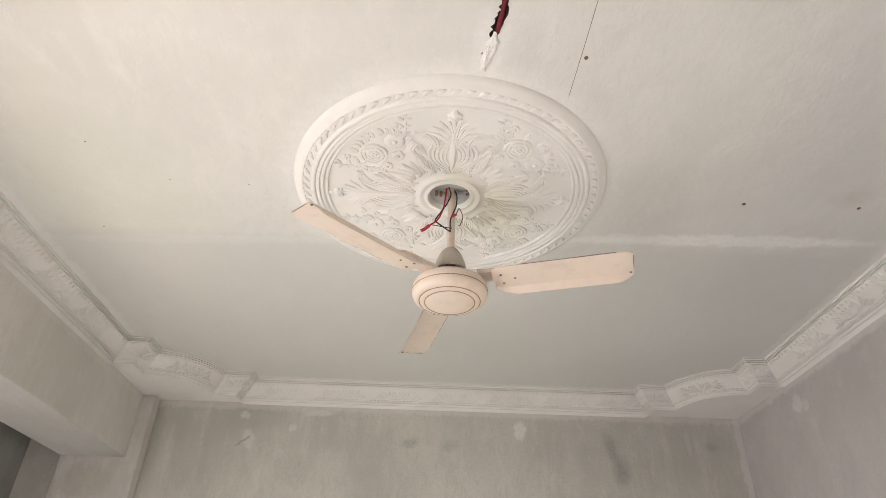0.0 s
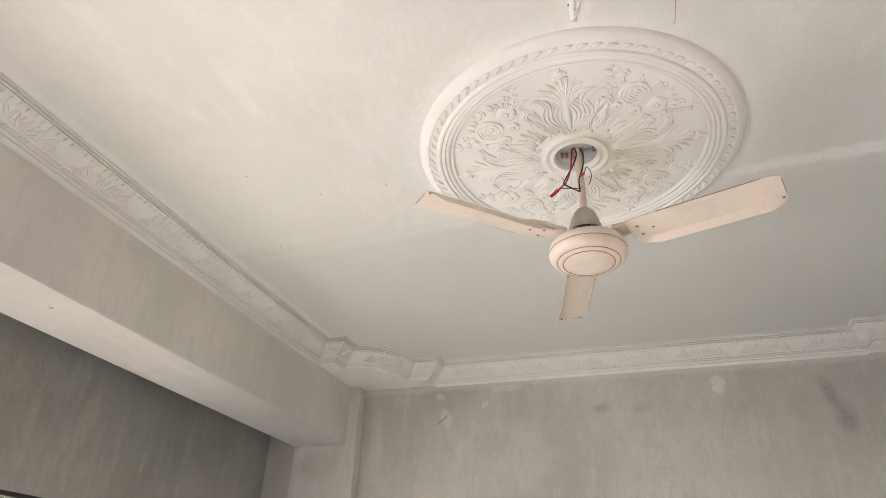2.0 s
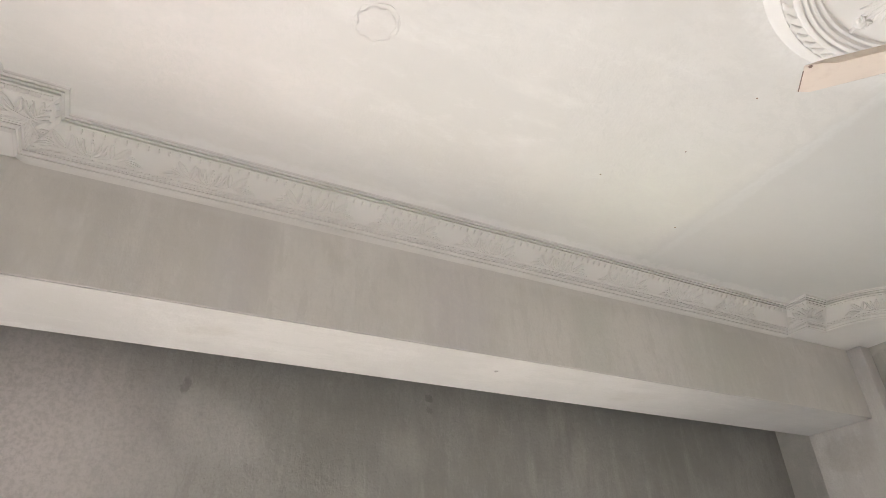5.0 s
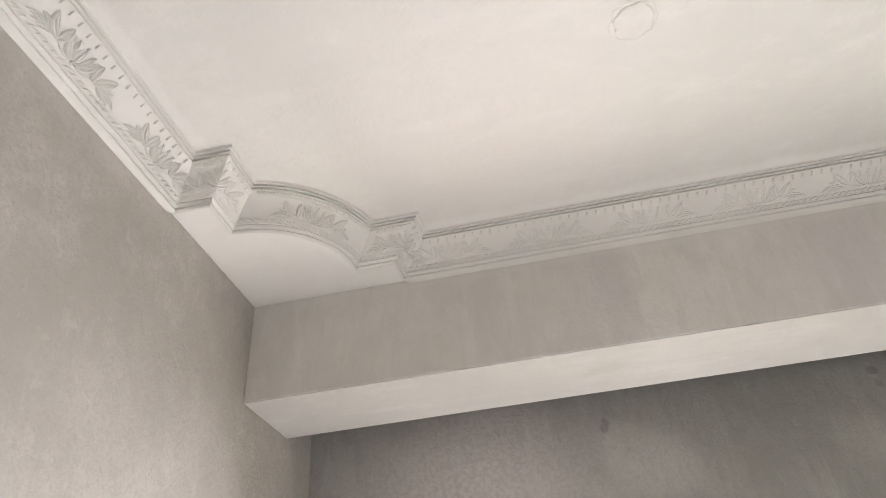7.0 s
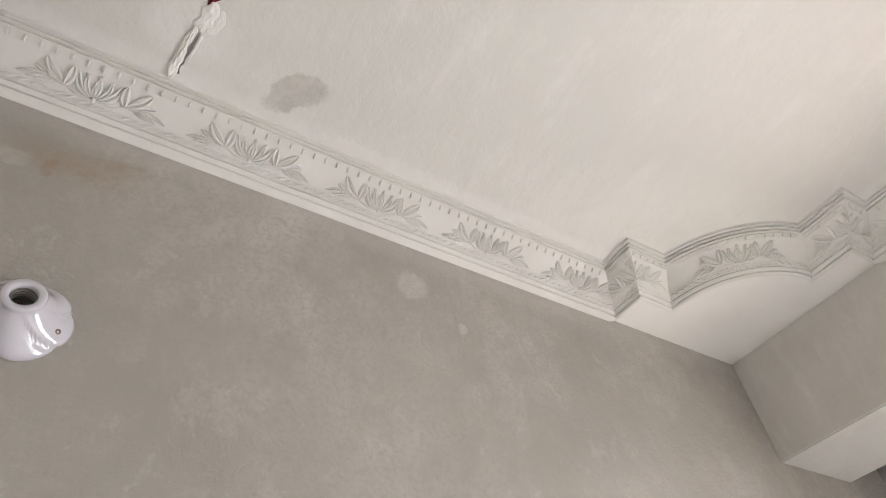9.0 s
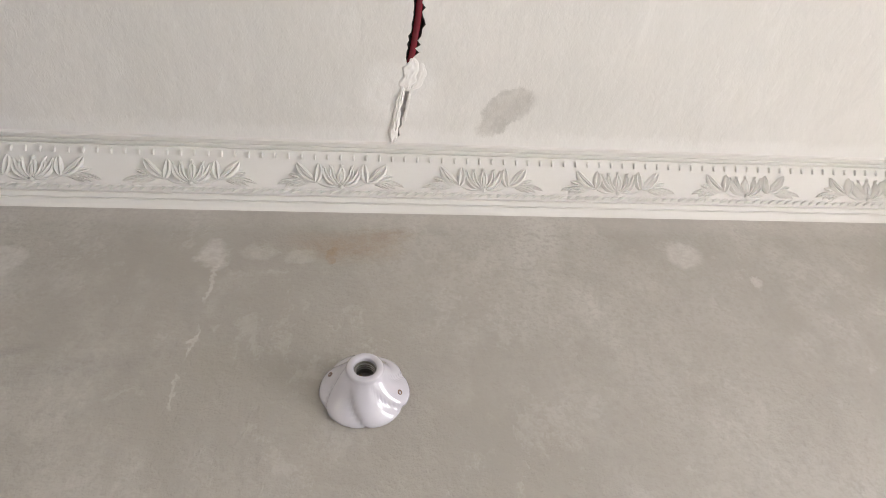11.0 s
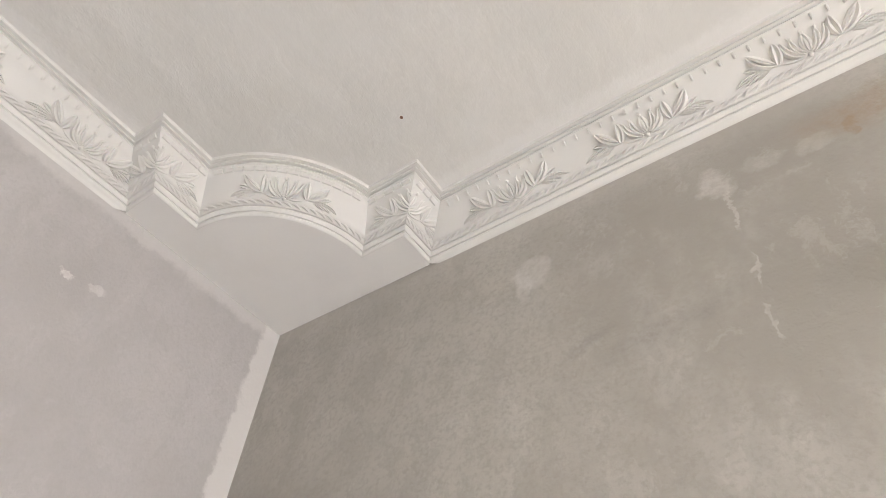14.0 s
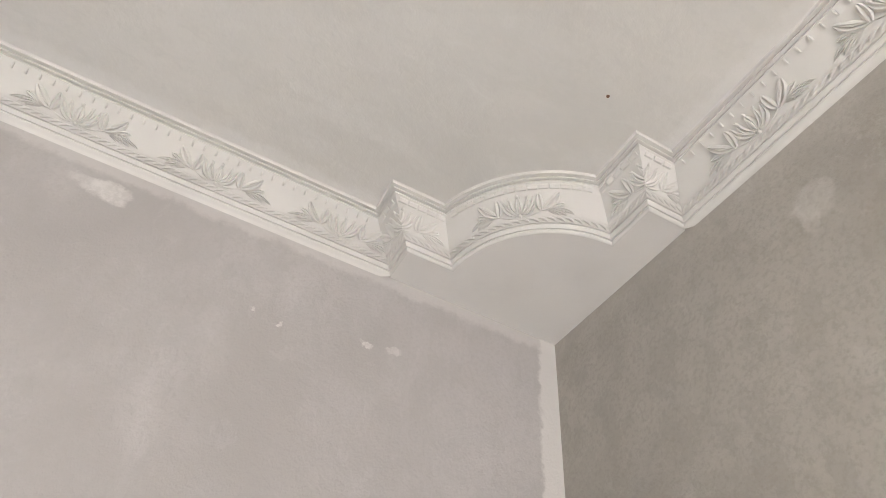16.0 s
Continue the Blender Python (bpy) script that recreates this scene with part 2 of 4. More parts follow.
m_back = plaster("dark cement plaster", (0.36, 0.352, 0.332), (0.265, 0.258, 0.24), (0.43, 0.42, 0.395), [
    # pale patch and broad pinkish pool at the south end: window light painted in
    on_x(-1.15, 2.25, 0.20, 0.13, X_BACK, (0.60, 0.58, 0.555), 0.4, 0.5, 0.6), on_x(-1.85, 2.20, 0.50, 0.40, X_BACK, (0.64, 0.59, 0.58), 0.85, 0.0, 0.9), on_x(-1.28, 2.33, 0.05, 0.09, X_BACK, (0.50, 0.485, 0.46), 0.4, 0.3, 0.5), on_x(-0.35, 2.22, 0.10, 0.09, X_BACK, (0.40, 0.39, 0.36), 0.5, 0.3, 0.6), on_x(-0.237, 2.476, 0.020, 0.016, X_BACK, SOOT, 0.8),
    on_x(-1.30, 2.405, 0.02, 0.03, X_BACK, SOOT, 0.6), on_x(0.6, 2.25, 0.05, 0.16, X_BACK, (0.5, 0.485, 0.45), 0.35, 0.1, 0.6),
    on_x(-0.24, 2.42, 0.01, 0.02, X_BACK, SOOT, 0.7),
], streak=(3, 2.6, 0.45))
m_column = plaster("pale putty on column", (0.62, 0.60, 0.58), (0.50, 0.48, 0.46), (0.72, 0.70, 0.68), [
    on_y(-2.0, 2.30, 0.16, 0.10, Y_N - COL_E, GREY, 0.6, 0.0, 0.3),
], streak=(3, 3, 0.5))

m_ceiling = plaster("off-white gypsum ceiling", (0.735, 0.715, 0.682), (0.665, 0.65, 0.617), (0.785, 0.77, 0.742), [
    on_z(0.003, -2.322, 0.048, 0.085, (0.38, 0.36, 0.325), 0.52, -0.75, 0.14), on_z(-0.004, -2.310, 0.030, 0.070, (0.57, 0.54, 0.50), 0.5, -0.75, 0.5), on_z(-0.025, -2.325, 0.028, 0.080, (0.45, 0.44, 0.42), 0.30, -0.75, 0.3),
    on_z(-0.965, -1.115, 0.075, 0.080, (0.62, 0.60, 0.57), 0.35, 0.0, 0.8),
    on_z(MED[0], MED[1], 0.635, 0.635, (0.83, 0.815, 0.79), 0.75, 0.0, 0.10),
    on_z(0.27, -2.28, 0.09, 0.08, (0.83, 0.82, 0.80), 0.6, 0.0, 0.5), on_z(0.13, -0.62, 0.05, 0.12, (0.83, 0.82, 0.80), 0.6, 0.0, 0.5),
    on_z(-1.10, 0.463, 0.55, 0.036, (0.88, 0.87, 0.85), 0.95, 0.042, 0.4), on_z(1.20, 0.325, 0.62, 0.045, (0.88, 0.87, 0.85), 0.90, 0.04, 0.4),
    on_z(0.0, 0.400, 0.75, 0.036, (0.88, 0.87, 0.85), 0.80, 0.068, 0.4),
    # broad soft darker areas
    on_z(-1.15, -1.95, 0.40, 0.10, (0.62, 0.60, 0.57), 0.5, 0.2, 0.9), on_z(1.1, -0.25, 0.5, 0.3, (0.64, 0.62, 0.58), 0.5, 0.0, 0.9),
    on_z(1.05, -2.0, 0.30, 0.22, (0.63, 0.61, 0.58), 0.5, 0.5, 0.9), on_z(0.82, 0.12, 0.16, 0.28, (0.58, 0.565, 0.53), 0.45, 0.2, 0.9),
    # pinkish south and greenish north areas by the beam: tinted daylight painted in
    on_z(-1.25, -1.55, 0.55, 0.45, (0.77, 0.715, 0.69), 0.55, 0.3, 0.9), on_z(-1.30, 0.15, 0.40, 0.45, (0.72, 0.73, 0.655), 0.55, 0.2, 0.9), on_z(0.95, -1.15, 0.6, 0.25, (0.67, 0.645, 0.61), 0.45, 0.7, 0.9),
    on_z(1.54, 0.02, 0.07, 0.05, (0.60, 0.50, 0.43), 0.4, 0.0, 0.9),
# first band: greyer north of the seam, part paint tone, part painted light falloff
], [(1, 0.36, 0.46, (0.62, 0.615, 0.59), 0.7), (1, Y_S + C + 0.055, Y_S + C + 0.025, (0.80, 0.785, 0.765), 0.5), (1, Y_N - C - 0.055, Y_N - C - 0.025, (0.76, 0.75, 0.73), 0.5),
    (0, X_W + C + 0.055, X_W + C + 0.025, (0.80, 0.785, 0.765), 0.5), (0, X_E - C - 0.055, X_E - C - 0.025, (0.80, 0.785, 0.765), 0.5)], streak=(2.2, 0.7, 1), grain=0.4)


def cast_plaster(name, base, mud):
    """Cast gypsum with a chalky surface."""
    n = Nodes(name, 0.75)
    pos = n.position()
    blot = n.noise(pos, 5.0, 5.0, 0.6).outputs[0]
    fine = n.noise(pos, 140.0, 3.0, 0.6).outputs[0]
    colour = n.mix(n.ramp(blot, 0.45, 0.75, 0.0, 0.6), base, mud)
    colour = n.mix(n.ramp(fine, 0.5, 0.85, 0.0, 0.25), colour, mud)
    return n.done(colour, n.bump(fine, 0.10, 0.0015, n.bump(blot, 0.1, 0.01)))


m_cast = cast_plaster("white cast gypsum", (0.705, 0.688, 0.660), (0.635, 0.617, 0.586))
m_soffit = cast_plaster("white gypsum board", (0.77, 0.75, 0.725), (0.71, 0.69, 0.665))


def rose_plaster():
    n = Nodes("white cast gypsum rose", 0.72)
    pos = n.position()
    blot = n.noise(pos, 6.0, 5.0, 0.6).outputs[0]
    fine = n.noise(pos, 160.0, 3.0, 0.6).outputs[0]
    colour = n.mix(n.ramp(blot, 0.45, 0.8, 0.0, 0.5), (0.81, 0.79, 0.76), (0.73, 0.71, 0.67))
    wavy = ragged(n, pos, 0.12, 9.0)
    for x, y, r, a in ((0.19, 0.10, 0.12, 0.5), (0.22, 0.24, 0.14, 0.45), (0.06, -0.02, 0.06, 0.5)):
        mask = spot(n, wavy, (x, y, H), (r, r, BIG), 0.0, 0.8)
        colour = n.mix(n.math("MULTIPLY", mask, a), colour, (0.70, 0.68, 0.54))
    return n.done(colour, n.bump(fine, 0.08, 0.0015))


m_rose = rose_plaster()


def paint(name, colour, rough=0.4, dirt=None, scale=14.0, metal=0.0, amount=0.6):
    n = Nodes(name, rough, metal)
    if dirt is None:
        dirt = tuple(v * 0.8 for v in colour)
    pos = n.own()
    a = n.noise(pos, scale, 6.0, 0.65).outputs[0]
    b = n.noise(pos, scale * 9, 3.0, 0.6).outputs[0]
    out = n.mix(n.ramp(a, 0.48, 0.78, 0.0, amount), colour, dirt)
    out = n.mix(n.ramp(b, 0.55, 0.8, 0.0, amount * 0.4), out, dirt)
    return n.done(out, n.bump(b, 0.06, 0.001))


m_fan = paint("peach cream enamel", (0.73, 0.625, 0.535), 0.36, (0.57, 0.46, 0.38), 9.0)
m_fan_cup = paint("dusty beige plastic", (0.50, 0.455, 0.39), 0.55, (0.36, 0.32, 0.27), 25.0)
m_rod = paint("cream painted rod", (0.74, 0.62, 0.54), 0.45, (0.45, 0.36, 0.31), 30.0)
m_trim = paint("bronze trim line", (0.36, 0.20, 0.12), 0.4)
m_edge = paint("dark worn edge", (0.20, 0.13, 0.10), 0.6)
m_steel = paint("dull steel", (0.42, 0.41, 0.40), 0.45, (0.22, 0.16, 0.12), 40.0, 0.8)
m_rust = paint("rusty bolt", (0.26, 0.15, 0.10), 0.7, (0.12, 0.07, 0.05), 60.0, 0.4)
m_red = paint("red wire insulation", (0.50, 0.02, 0.04), 0.4)
m_black = paint("black wire insulation", (0.02, 0.018, 0.018), 0.4)
m_conduit = paint("dark red conduit", (0.17, 0.018, 0.028), 0.22, (0.05, 0.02, 0.02), 30.0)
m_hollow = paint("dark cement in cut", (0.10, 0.085, 0.075), 0.9, (0.04, 0.035, 0.03), 40.0)
m_slab = paint("grey cement slab", (0.42, 0.43, 0.43), 0.85, (0.30, 0.30, 0.30), 30.0)
m_broken = paint("broken white plaster", (0.84, 0.82, 0.79), 0.85, (0.60, 0.55, 0.50), 60.0, 0.0, 0.45)
m_socket = paint("grey socket metal", (0.25, 0.24, 0.21), 0.5, (0.10, 0.09, 0.07), 50.0, 0.5)
m_frame = paint("black painted window steel", (0.02, 0.018, 0.015), 0.5)
m_floor = plaster("dusty pale cement floor", (0.62, 0.60, 0.57), (0.54, 0.52, 0.49), (0.67, 0.65, 0.62), rough=0.9)
m_leaf = paint("garden foliage", (0.045, 0.065, 0.022), 0.7, (0.02, 0.03, 0.008), 3.0, 0.0, 0.9)
m_soil = paint("dry garden ground", (0.28, 0.24, 0.17), 0.95, (0.16, 0.14, 0.09), 2.0)


def porcelain():
    n = Nodes("glazed white porcelain", 0.08)
    n.bsdf.inputs["Coat Weight"].default_value = 0.6
    n.bsdf.inputs["Coat Roughness"].default_value = 0.03
    blot = n.noise(n.own(), 25.0, 4.0, 0.6).outputs[0]
    return n.done(n.mix(n.ramp(blot, 0.5, 0.8, 0.0, 0.4), (0.52, 0.505, 0.55), (0.47, 0.455, 0.50)))


m_porcelain = porcelain()


# ---- mesh shorthands ----
def mesh_of(name, bm, material, smooth=None):
    me = bpy.data.meshes.new(name)
    bmesh.ops.recalc_face_normals(bm, faces=bm.faces)
    bm.to_mesh(me)
    bm.free()
    me.materials.append(material)
    if smooth is not None:
        me.shade_smooth()
        me.set_sharp_from_angle(angle=radians(smooth))
    return me


def part(name, bm, material, parent=None, label="", smooth=None):
    """One mesh object under a thing or a part."""
    ob = new(name, mesh_of(name, bm, material, smooth))
    ob.parent = parent
    return tagged(ob, label)


def same(name, data, parent, m):
    """A piece that shares its mesh with others of its kind."""
    ob = new(name, data)
    ob.parent = parent
    ob.matrix_local = m
    return ob


def block(bm, a, b, bevel=0.0):
    got = bmesh.ops.create_cube(bm, size=1, matrix=Matrix.Translation([(p + q) / 2 for p, q in zip(a, b)]) @ Matrix.Diagonal([q - p for p, q in zip(a, b)] + [1]))
    if bevel:
        edges = list({e for v in got["verts"] for e in v.link_edges})
        bmesh.ops.bevel(bm, geom=edges, offset=bevel, segments=2, affect="EDGES", profile=0.5)
    return bm


def boxes(*pairs, bevel=0.0):
    bm = bmesh.new()
    for a, b in pairs:
        block(bm, a, b, bevel)
    return bm


def lathe(profile, steps=48, bm=None, at=(0, 0, 0), wave=None):
    """Turn a profile of (radius, z) about the z axis; wave(angle, k) may scale the radius."""
    bm = bm or bmesh.new()
    rings = []
    for k, (r, z) in enumerate(profile):
        ring = []
        for i in range(steps):
            a = 2 * math.pi * i / steps
            q = r * (wave(a, k) if wave else 1)
            ring.append(bm.verts.new((at[0] + q * math.cos(a), at[1] + q * math.sin(a), at[2] + z)))
        rings.append(ring)
    for lo, hi in zip(rings, rings[1:]):
        for i in range(steps):
            bm.faces.new((lo[i], lo[(i + 1) % steps], hi[(i + 1) % steps], hi[i]))
    return bm, rings


def tube(bm, points, radius, sides=8, ends=True):
    """A round wire or rod through the points."""
    points = [Vector(p) for p in points]
    rings = []
    side = None
    for i, p in enumerate(points):
        way = (points[min(i + 1, len(points) - 1)] - points[max(i - 1, 0)]).normalized()
        if side is None:
            side = way.orthogonal().normalized()
        side = (side - way * side.dot(way)).normalized()
        up = way.cross(side)
        rings.append([bm.verts.new(p + radius * (math.cos(a) * side + math.sin(a) * up)) for a in (2 * math.pi * k / sides for k in range(sides))])
    for lo, hi in zip(rings, rings[1:]):
        for k in range(sides):
            bm.faces.new((lo[k], lo[(k + 1) % sides], hi[(k + 1) % sides], hi[k]))
    if ends:
        bm.faces.new(rings[0][::-1])
        bm.faces.new(rings[-1])
    return bm


def curve_points(points, steps=6):
    """A smooth line through the points (Catmull-Rom)."""
    pts = [Vector(p) for p in points]
    pts = [2 * pts[0] - pts[1]] + pts + [2 * pts[-1] - pts[-2]]
    out = []
    for a, b, c, d in zip(pts, pts[1:], pts[2:], pts[3:]):
        for k in range(steps):
            t = k / steps
            out.append(0.5 * (2 * b + (c - a) * t + (2 * a - 5 * b + 4 * c - d) * t * t + (3 * b - a - 3 * c + d) * t ** 3))
    return out + [pts[-2]]


# ---- carved ornament ----
def petal(out, x0, y0, x1, y1, wide, high, bend=0.0, vein=0.7, along=6, blunt=0.8):
    """Add one raised petal or leaf to out: a list of grids of (x, y, height) from its base to its tip."""
    dx, dy = x1 - x0, y1 - y0
    length = math.hypot(dx, dy)
    px, py = -dy / length, dx / length
    grid = []
    for k in range(along + 1):
        t = k / along
        cx = x0 + dx * t + px * bend * 4 * t * (1 - t)
        cy = y0 + dy * t + py * bend * 4 * t * (1 - t)
        body = max(0.0, math.sin(math.pi * min(1.0, 0.06 + 0.94 * t))) ** blunt
        half = wide / 2 * max(body, 0.06)
        rise = high * max(math.sin(math.pi * (0.10 + 0.88 * t)), 0.0) ** 0.45
        row = []
        for f, h in ((-1, -0.12), (-0.84, 0.70), (-0.50, 1), (0, vein), (0.50, 1), (0.84, 0.70), (1, -0.12)):
            row.append((cx + px * half * f, cy + py * half * f, rise * h if h > 0 else -0.001))
        grid.append(row)
    out.append(grid)


def dome(out, x, y, radius, high, steps=8, squash=1.0):
    """A small boss."""
    grid = []
    for k in range(4):
        a = k / 3 * math.pi / 2
        grid.append([(x + radius * math.cos(a) * math.cos(b), y + squash * radius * math.cos(a) * math.sin(b), high * math.sin(a) - (0.001 if k == 0 else 0)) for b in (2 * math.pi * j / steps for j in range(steps + 1))])
    out.append(grid)


def carve(bm, grids, place):
    for grid in grids:
        verts = [[bm.verts.new(place(*p)) for p in row] for row in grid]
        for a, b in zip(verts, verts[1:]):
            for j in range(len(a) - 1):
                bm.faces.new((a[j], a[j + 1], b[j + 1], b[j]))
    return bm


# cornice section: (inset from the top edge, depth below the ceiling)
def deep(w):
    """Depth on the cast profile, whose hollow stands steeply."""
    if w < 0.047:
        return w * 0.85
    if w < 0.0795:
        return 0.040 + (w - 0.047) * 1.538
    return 0.090 + (w - 0.0795) * (HC - 0.090) / (HC - 0.0795)


def cove(v):
    """The hollow of the cornice: v from 0 at its foot to 1 at its head."""
    a, b, c = (0.083, 0.0795), (0.062, 0.0615), (0.032, 0.0475)
    r, w = ((1 - v) ** 2 * p + 2 * v * (1 - v) * q + v * v * o for p, q, o in zip(a, b, c))
    return r, deep(w)


COVE_LONG = 0.0710
SECTION = [(-0.004, -0.002), (0.0, 0.0045), (0.0, 0.0100), (0.0030, 0.0112), (0.0120, 0.0085), (0.0100, 0.0135), (0.0085, 0.0190), (0.0110, 0.0202), (0.0195, 0.0178), (0.0172, 0.0240), (0.0155, 0.0300), (0.0200, 0.0330), (0.0310, 0.0470)]
SECTION = [(r, deep(w)) for r, w in SECTION]
SECTION += [cove(1 - k / 8) for k in range(9)]
SECTION += [(r, deep(w)) for r, w in [(0.0842, 0.0800), (0.0828, 0.0822), (0.0845, 0.0840), (0.0872, 0.0826), (0.0942, 0.0896), (0.0925, 0.0925), (0.0945, 0.0942), (0.1010, 0.0915), (0.1000, 0.0965), (0.1020, 0.1030), (0.1060, 0.1085),
            (0.1110, 0.1070), (0.1100, 0.1130), (0.1125, 0.1190), (0.1165, HC)]]
CORNER_SECTION = SECTION + [(C - 0.0035, HC), (C - 0.0035, HC - 0.02)]
SECTION += [(C - 0.0035, HC + 0.0035), (C - 0.0012, HC + 0.0090), (C + 0.0012, HC + 0.0140)]


def lotus_grids():
    """One lotus spray: flower, two pairs of leaves and their ferns. x along the cornice, y up the hollow."""
    g = []
    petal(g, 0, 0.007, 0, 0.049, 0.0256, 0.0085, 0, 0.30, 10, 0.55)
    petal(g, 0, 0.010, 0, 0.040, 0.0075, 0.0105, 0, 1.0, 7, 0.55)
    petal(g, 0, 0.047, 0, 0.0575, 0.0100, 0.0085, 0, 1.0, 5, 0.55)
    dome(g, 0, 0.002, 0.0062, 0.0085)
    for s in (-1, 1):
        petal(g, s * 0.006, 0.006, s * 0.0235, 0.053, 0.0156, 0.0105, s * -0.0085, 0.45, 10, 0.55)
        petal(g, s * 0.009, 0.003, s * 0.0440, 0.051, 0.0187, 0.0110, s * -0.0105, 0.40, 10, 0.55)
        petal(g, s * 0.021, 0.040, s * 0.0300, 0.0545, 0.0050, 0.0080, 0, 1.0, 5, 0.55)
        petal(g, s * 0.008, 0.002, s * 0.060, 0.011, 0.0055, 0.0065, s * -0.0040, 1.0, 8)
        petal(g, s * 0.058, 0.010, s * 0.092, 0.014, 0.0050, 0.0060, s * 0.0015, 1.0, 6)
        petal(g, s * 0.0620, 0.012, s * 0.0565, 0.057, 0.0244, 0.0105, s * 0.0030, 0.25, 10, 0.55)
        petal(g, s * 0.0690, 0.014, s * 0.1120, 0.057, 0.0269, 0.0105, s * -0.0045, 0.25, 10, 0.55)
        petal(g, s * 0.0730, 0.020, s * 0.1040, 0.049, 0.0050, 0.0115, s * -0.0030, 1.0, 7, 0.55)
        petal(g, s * 0.0905, 0.017, s * 0.1290, 0.030, 0.0144, 0.0080, s * 0.0020, 0.30, 7, 0.55)
        petal(g, s * 0.0900, 0.013, s * 0.1560, 0.004, 0.0119, 0.0085, s * 0.0060, 0.30, 9, 0.55)
        petal(g, s * 0.0900, 0.011, s * 0.1360, -0.001, 0.0106, 0.0085, s * 0.0045, 0.40, 8, 0.55)
        petal(g, s * 0.0870, 0.010, s * 0.1190, -0.002, 0.0100, 0.0080, s * 0.0035, 0.40, 8, 0.55)
        petal(g, s * 0.0830, 0.009, s * 0.1060, -0.001, 0.0070, 0.0075, s * 0.0025, 0.50, 7, 0.55)
    return g


LOTUS = lotus_grids()


def on_cove(y, h):
    """Inset and depth of a point at height y up the hollow, raised by h."""
    v = min(max(1.06 * y / COVE_LONG + 0.06, 0.0), 1.0)
    r, w = cove(v)
    r2, w2 = cove(min(v + 0.02, 1.0)) if v < 0.98 else cove(1.0)
    r1, w1 = cove(max(v - 0.02, 0.0))
    tx, tw = r2 - r1, w2 - w1
    long = math.hypot(tx, tw)
    h = h * 0.90 if h > 0 else h
    return r + h * tw / long, w - h * tx / long


def straight_point(x, y, h):
    """Ornament on a straight length: x along it, -y into the room, z from the ceiling."""
    r, w = on_cove(y, h)
    return (x, r - C, -w)


lotus_mesh = mesh_of("lotus_motif", carve(bmesh.new(), LOTUS, straight_point), m_cast, 40)
worn_lotus_mesh = mesh_of("lotus_motif", carve(bmesh.new(), LOTUS, lambda x, y, h: straight_point(x, y, 0.5 * h if h > 0 else h)), m_cast, 40)


def dentil_mesh():
    """A short upright peg of the tooth band."""
    g = []
    petal(g, 0, -0.0085, 0, 0.0085, 0.0064, 0.0062, 0, 1.0, 5, 0.15)
    return mesh_of("dentil", carve(bmesh.new(), g, lambda x, y, h: (x, 0.0255 - 0.66 * y - 0.75 * h - C, -(0.0340 - 0.75 * y + 0.66 * h))), m_cast, 50)


tooth_mesh = dentil_mesh()


def rope_bits(bm, length, place, step=0.0235):
    """Slanted strands of the rope band."""
    n = int(length / step)
    for i in range(n):
        s = (i + 0.5) * step - n * step / 2
        grids = []
        petal(grids, s - 0.0125, 0.0010, s + 0.0125, 0.0100, 0.0066, 0.0085, 0.0022, 1.0, 6, 0.5)
        carve(bm, grids, place)


def rope_point(x, y, h):
    t = y / 0.0115
    return (x, (0.0950 - 0.0095 * t) - h * 0.7 - C, -deep(0.0900 - 0.0100 * t) - h * 0.5)


def run_mesh(length, ends=True):
    """A straight length of moulding with inner mitres; x along it, wall at y = 0, room towards -y."""
    bm = bmesh.new()
    rows = []
    for s in (-1, 1):
        rows.append([bm.verts.new((s * (length / 2 + r - 3 * max(0.0, w - HC)), r - C, -w)) for r, w in SECTION])
    for a, b, c, d in zip(rows[0], rows[0][1:], rows[1][1:], rows[1]):
        bm.faces.new((a, b, c, d))
    return bm


def cornice_run(label, centre, turn, length, lotus_at, motif=lotus_mesh):
    thing = tagged(new("cornice"), label, "cornice", "cornice lengths", "structure")
    thing.matrix_world = Matrix.Translation((*centre, H)) @ Matrix.Rotation(turn, 4, "Z")
    part("moulding", run_mesh(length), m_cast, thing, smooth=35)
    bm = bmesh.new()
    rope_bits(bm, length + 0.19, rope_point)
    tagged(part("rope_band", bm, m_cast, thing, "twisted rope moulding", smooth=50), kind="stuff")
    n = int(length / 0.032)
    for i in range(n + 1):
        same("dentil", tooth_mesh, thing, Matrix.Translation(((i - n / 2) * 0.032, 0, 0)))
    for s in lotus_at:
        same("lotus_motif", motif, thing, Matrix.Translation((s, 0, 0)))
    return thing


def corner_path(r):
    """Corner block's line at inset r: (u, v) along the two walls from the corner."""
    v3 = C + D - r
    big = RAD - r
    u3 = CEN + math.sqrt(big ** 2 - (v3 - CEN) ** 2)
    a3, a4 = math.atan2(v3 - CEN, u3 - CEN), math.atan2(u3 - CEN, v3 - CEN)
    arc = [(CEN + big * math.cos(a3 + (a4 - a3) * k / 20), CEN + big * math.sin(a3 + (a4 - a3) * k / 20)) for k in range(21)]
    return [(U1 - r, C - r), (U1 - r, C + D - r)] + arc + [(C + D - r, U1 - r), (C - r, U1 - r)]


def side_point(a, b, n):
    """Ornament map for a flat side from a to b (top edge) with room-side normal n."""
    a, b, n = Vector(a), Vector(b), Vector(n)
    way = (b - a).normalized()

    def place(x, y, h):
        r, w = on_cove(y, h)
        p = a + way * x - n * r
        return (p.x, p.y, -w)

    return place


def arc_point(x, y, h):
    r, w = on_cove(y, h)
    a = math.pi / 4 - x / (RAD - 0.05)
    return (CEN + (RAD - r) * math.cos(a), CEN + (RAD - r) * math.sin(a), -w)


